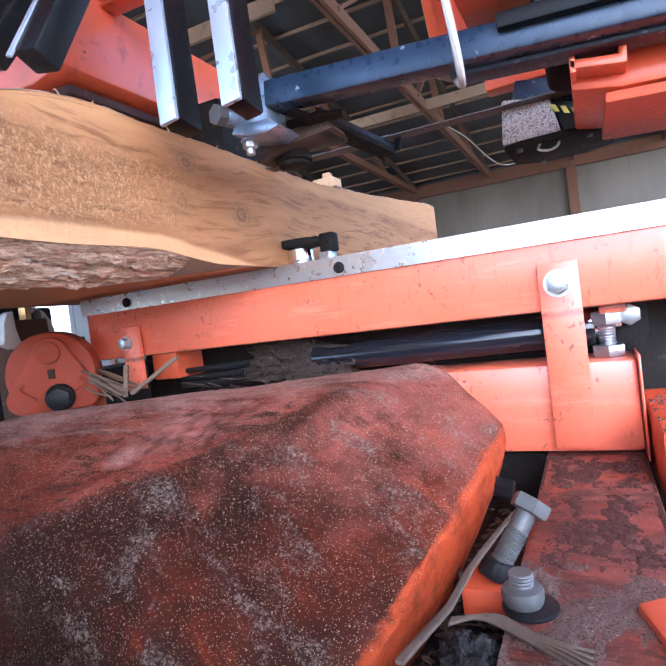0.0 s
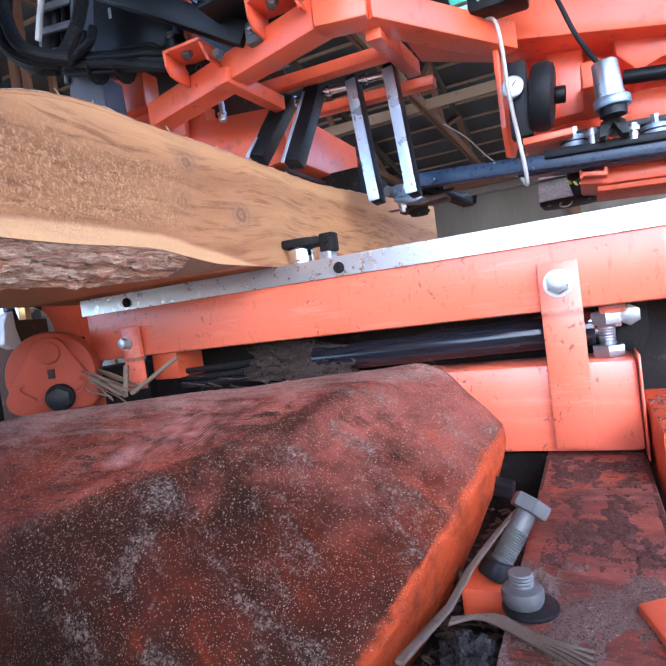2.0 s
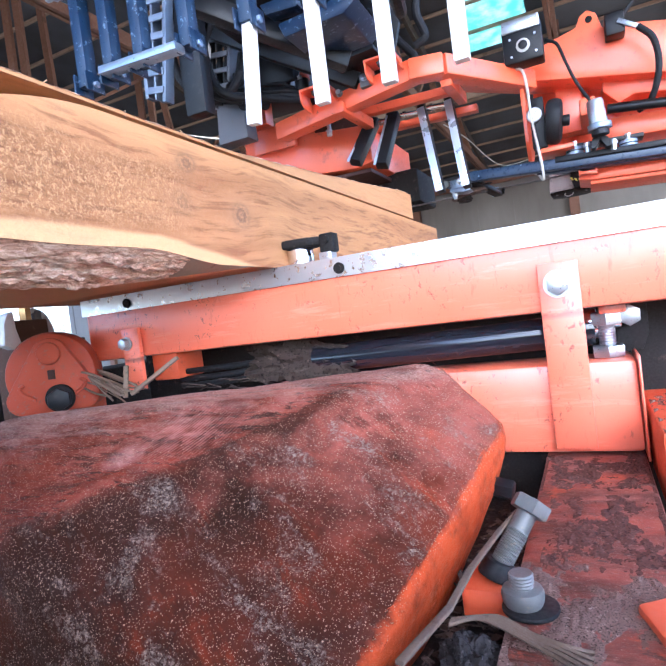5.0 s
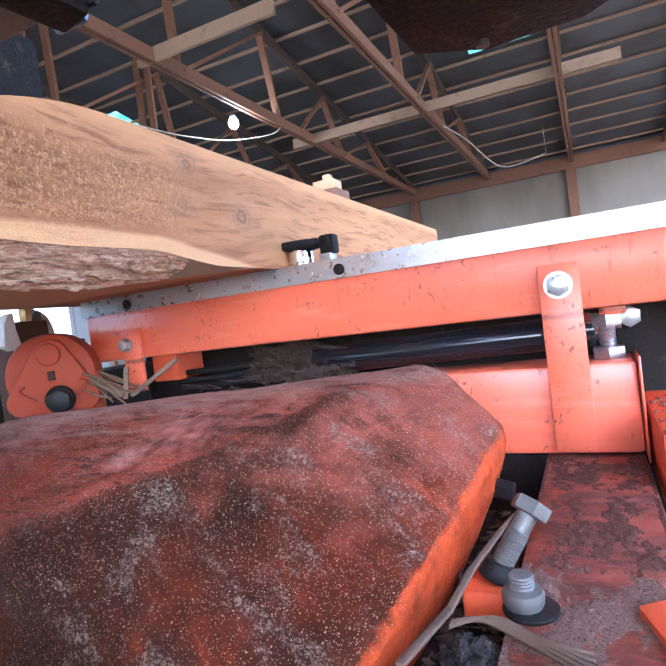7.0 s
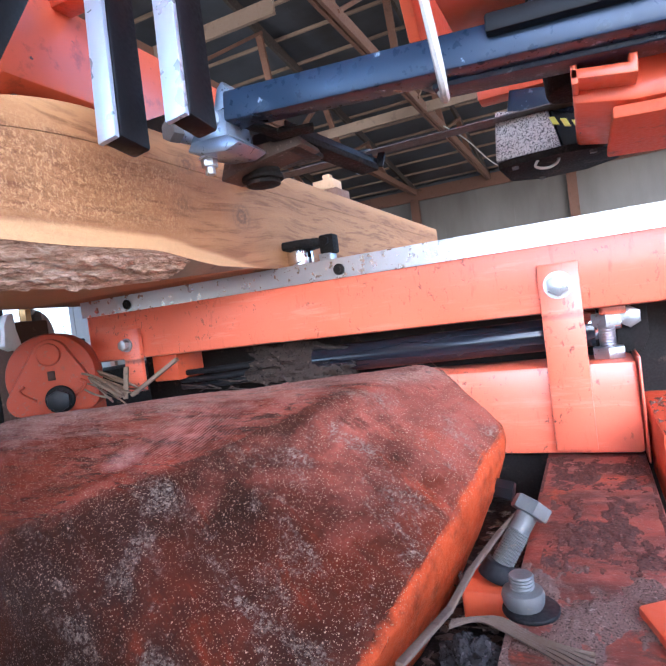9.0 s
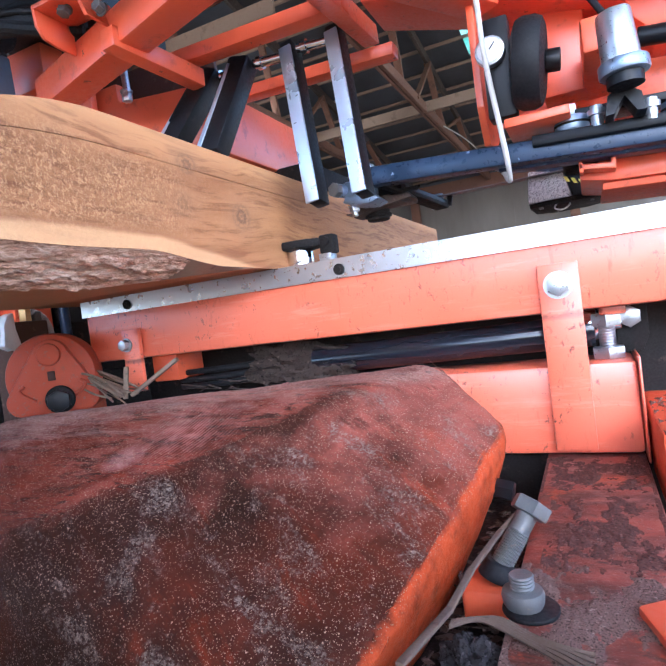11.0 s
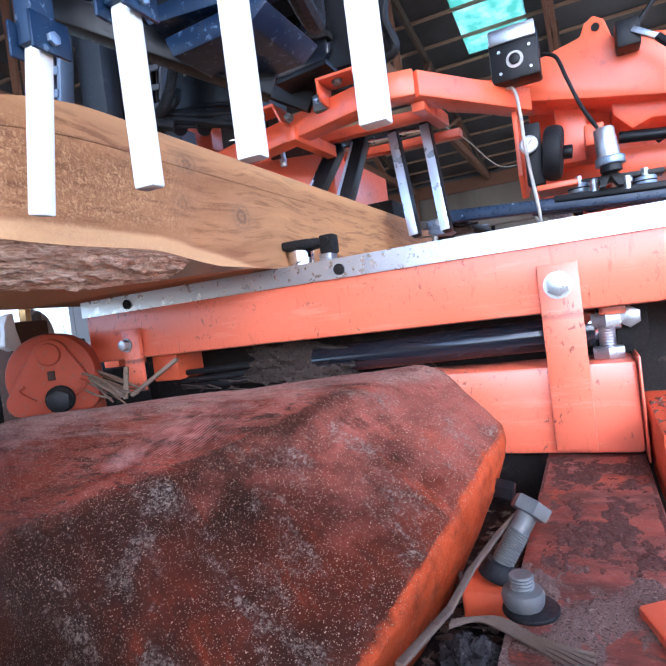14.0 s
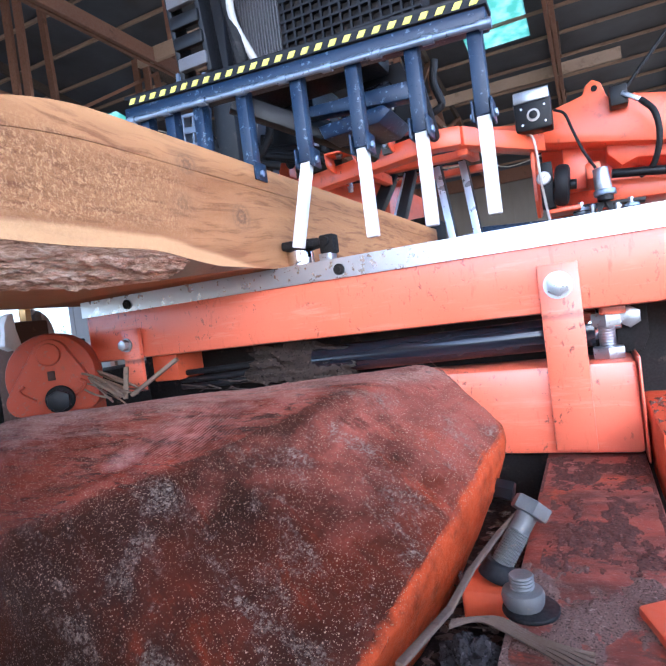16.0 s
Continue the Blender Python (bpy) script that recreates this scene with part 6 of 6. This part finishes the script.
    for o in h.children:
        if o.name.split(".")[0] in ("rack_bar", "rack_top_plate", "rod_collar", "rack_rod", "tape_backing", "rack_arm", "pivot_cheek", "pivot_bolt", "drag_finger", "folded_finger"):
            o.location.y -= 0.014
    # Radiator and panels behind the rack.
    P("radiator", box(B(), -0.57, -0.20, -0.97, -0.90, 0.50, 0.85, 0.006), SOOTSHADE, "dark radiator core")
    for k in range(18):
        P("radiator_fin", box(B(), -0.565 + k * 0.006, -0.563 + k * 0.006, -0.976, -0.969, 0.51, 0.84), GREYSTEEL)
    for k in range(14):
        P("grille_bar", box(B(), -0.45 + k * 0.018, -0.446 + k * 0.018, -0.978, -0.969, 0.50, 0.84), BLACK)
        if k < 12:
            P("grille_bar", box(B(), -0.455, -0.20, -0.979, -0.970, 0.505 + k * 0.018, 0.509 + k * 0.018), BLACK)
    tall = P("tall_cable_chain", beam(B(), (-0.655, -1.04, 0.80), (-0.625, -1.04, 0.50), 0.010, 0.04, 0.002, up=(0, 1, 0)), BLACK, "black plastic cable chain standing by the radiator")
    P("chain_side", beam(B(), (-0.590, -1.04, 0.80), (-0.565, -1.04, 0.50), 0.010, 0.04, 0.002, up=(0, 1, 0)), BLACK, "", tall)
    for k in range(8):
        z = 0.79 - 0.038 * k
        P("chain_link", box(B(), -0.652 + 0.0035 * k, -0.588 + 0.0032 * k, -1.066, -1.052, z - 0.012, z + 0.012, 0.004), GREYSTEEL if k % 3 == 1 else BLACK, "", tall)
    P("chain_hose", hose(B(), [(-0.55, -1.00, 0.80), (-0.545, -1.01, 0.66), (-0.53, -1.01, 0.55), (-0.545, -0.99, 0.47)], 0.014), RUBBER, "", tall)
    P("chain_hose", hose(B(), [(-0.535, -1.02, 0.78), (-0.52, -1.02, 0.69), (-0.53, -1.02, 0.60), (-0.50, -0.99, 0.50)], 0.007), GREYHOSE, "", tall)
    P("blue_panel", prism(B(), [(-0.46, 0.440), (-0.45, 0.420), (-0.24, 0.400), (-0.235, 0.432)], "y", -0.93, -0.90, 0.002), BLUE, "blue-grey sheet panel")
    P("blue_panel", prism(B(), [(-0.43, 0.398), (-0.30, 0.405), (-0.285, 0.392), (-0.31, 0.375), (-0.42, 0.372)], "y", -0.93, -0.80, 0.003), BLUE)
    P("push_bar", beam(B(), (-0.58, -0.98, 0.47), (-0.36, -0.80, 0.36), 0.03, 0.035, 0.003), BLACK)
    bm = B()
    hose(bm, [(-0.225, -1.15, 0.385), (-0.200, -1.16, 0.392), (-0.187, -1.15, 0.37), (-0.185, -1.10, 0.32), (-0.195, -1.02, 0.30), (-0.22, -0.95, 0.36)], 0.009, seg=10)
    P("rack_hose", bm, RUBBER)
    P("hose_fitting", rod(B(), (-0.215, -1.155, 0.392), (-0.190, -1.16, 0.388), 0.006, seg=12), CHROME)
    P("rack_stay", beam(B(), (-0.50, -1.16, 0.41), (-0.55, -0.90, 0.55), 0.04, 0.03, 0.003), BLACK)
    P("rack_stay", beam(B(), (-0.30, -1.16, 0.40), (-0.36, -0.90, 0.52), 0.04, 0.03, 0.003), BLACK)
    P("mast", box(B(), -1.30, -1.16, -0.05, 0.20, 0.09, 0.47, 0.01), BLACK, "black mast column")
    P("mast_arm", box(B(), -1.18, -0.95, -0.02, 0.15, 0.37, 0.46, 0.006), BLACK)
    # Added plate: hides the bulb, its maroon stands for orange in shade.
    P("shade_screen", box(B(), -0.82, -0.55, -0.150, -0.142, 0.448, 0.54, 0.001), MAROON, "added dark plate that hides the bulb, coloured as shaded orange")
    # Carriage beyond the log: dark roller box, orange side panels, pipes.
    P("carriage", box(B(), -1.32, -1.14, -0.03, 0.22, -0.03, 0.10, 0.006), SOOTSHADE, "dark roller box on the side track")
    P("carriage_panel", box(B(), -1.30, -1.15, -0.155, -0.062, -0.045, 0.20, 0.004), ORANGE, "orange carriage panel")
    P("carriage_pipe", rod(B(), (-1.13, -0.046, -0.045), (-1.13, -0.046, 0.20), 0.012, seg=16), BLUE, "dark blue pipe")
    P("carriage_skirt", box(B(), -1.26, -1.20, -0.335, -0.150, -0.055, 0.20, 0.004), ORANGE_OLD, "dull orange carriage skirt")
    P("carriage_link", hose(B(), [(-1.18, -0.36, 0.18), (-1.16, -0.37, 0.09), (-1.18, -0.39, 0.05), (-1.20, -0.40, 0.12), (-1.19, -0.43, 0.16)], 0.010), RUBBER)
    P("carriage_link", box(B(), -1.21, -1.17, -0.355, -0.335, 0.0, 0.19, 0.003), SOOTSHADE)
    P("carriage_pipe", rod(B(), (-1.18, -0.415, -0.045), (-1.18, -0.415, 0.20), 0.009, seg=16), BLUE, "dark blue pipe")
    P("carriage_roof", box(B(), -1.31, -1.16, -0.44, 0.0, 0.196, 0.214, 0.003), ORANGE_OLD)
    return h, swing


saw_head, first_finger = build_head()
# The side track that the head rides on.
track = thing("carriage_track", "long grimy dark track beside the bed under the saw head", "track", (0, 0, 0))
part("track_rail", box(B(), -1.30, -1.14, -3.2, 3.4, 0.63, 0.735, 0.006), SOOTSHADE, track)
for ty in (-2.6, 0.1, 2.9):
    part("track_leg", box(B(), -1.27, -1.17, ty - 0.05, ty + 0.05, 0.0, 0.63, 0.004), ORANGE_OLD, track)


def motions():
    up = 0.10
    first = [(0.0, 0.685), (0.5, 0.803), (1.0, 0.942), (1.5, 1.090), (2.0, 1.240), (2.5, 1.385), (3.0, 1.533), (3.5, 1.680), (4.0, 1.816), (4.2, 1.875)]
    rows = [(t, pose(0, s, Z0)) for t, s in first]
    rows += [(4.6, pose(0, 1.93, Z0 + 0.01)), (5.0, pose(0, 1.78, Z0 + up)), (5.7, pose(0, 0.95, Z0 + up)), (6.3, pose(0, 0.45, Z0 + 0.012)), (6.6, pose(0, 0.06, Z0 - 0.02))]
    second = [(6.9, 0.140), (7.0, 0.172), (7.5, 0.277), (8.0, 0.385), (8.5, 0.497), (9.0, 0.605), (9.2, 0.650), (10.2, 0.850), (11.3, 1.021), (11.5, 1.052), (12.0, 1.136),
              (12.5, 1.221), (13.0, 1.307), (13.5, 1.391), (14.0, 1.476), (14.5, 1.562), (15.0, 1.660), (15.5, 1.762), (16.0, 1.893)]
    # The head sinks a few millimetres as it runs out over the end of the log.
    rows += [(t, pose(0, s, Z0 - 0.034 - 0.004 * min(2.0, max(0.0, t - 12.0)))) for t, s in second]
    walk(saw_head, rows)
    # The slab is dragged off by the returning head and drops on the ground behind.
    walk(bark_slab, [(0.0, pose(0, 0, Z0)), (4.6, pose(0, 0, Z0)), (5.0, pose(0, -0.25, Z0 + 0.004)), (5.6, pose(0, -1.6, Z0 + 0.004)), (6.0, pose(0, -2.7, Z0 - 0.2, -8)), (6.3, pose(0, -3.2, -TOP + 0.002)), (16.0, pose(0, -3.2, -TOP + 0.002))])
    # The plank settles a hair's breadth as the kerf opens under it.
    walk(top_board, [(0.0, pose(0, 0, Z0)), (8.0, pose(0, 0, Z0)), (8.6, pose(0, 0, Z0 + 0.0006)), (16.0, pose(0, 0, Z0 + 0.0006))])
    hang = (-0.336, -1.189, 0.260)
    walk(first_finger, [(0.0, pose(*hang, 0, 6, 0)), (2.6, pose(*hang, 0, 10, 0)), (3.2, pose(*hang, 0, 5, 0)), (6.0, pose(*hang, 0, 5, 0)), (13.5, pose(*hang, 0, 14, 0)), (13.9, pose(*hang, 0, 12, 0)), (14.3, pose(*hang, 0, 6, 0)), (15.6, pose(*hang, 0, 7, 0)), (16.0, pose(*hang, 0, 15, 0))])



motions()
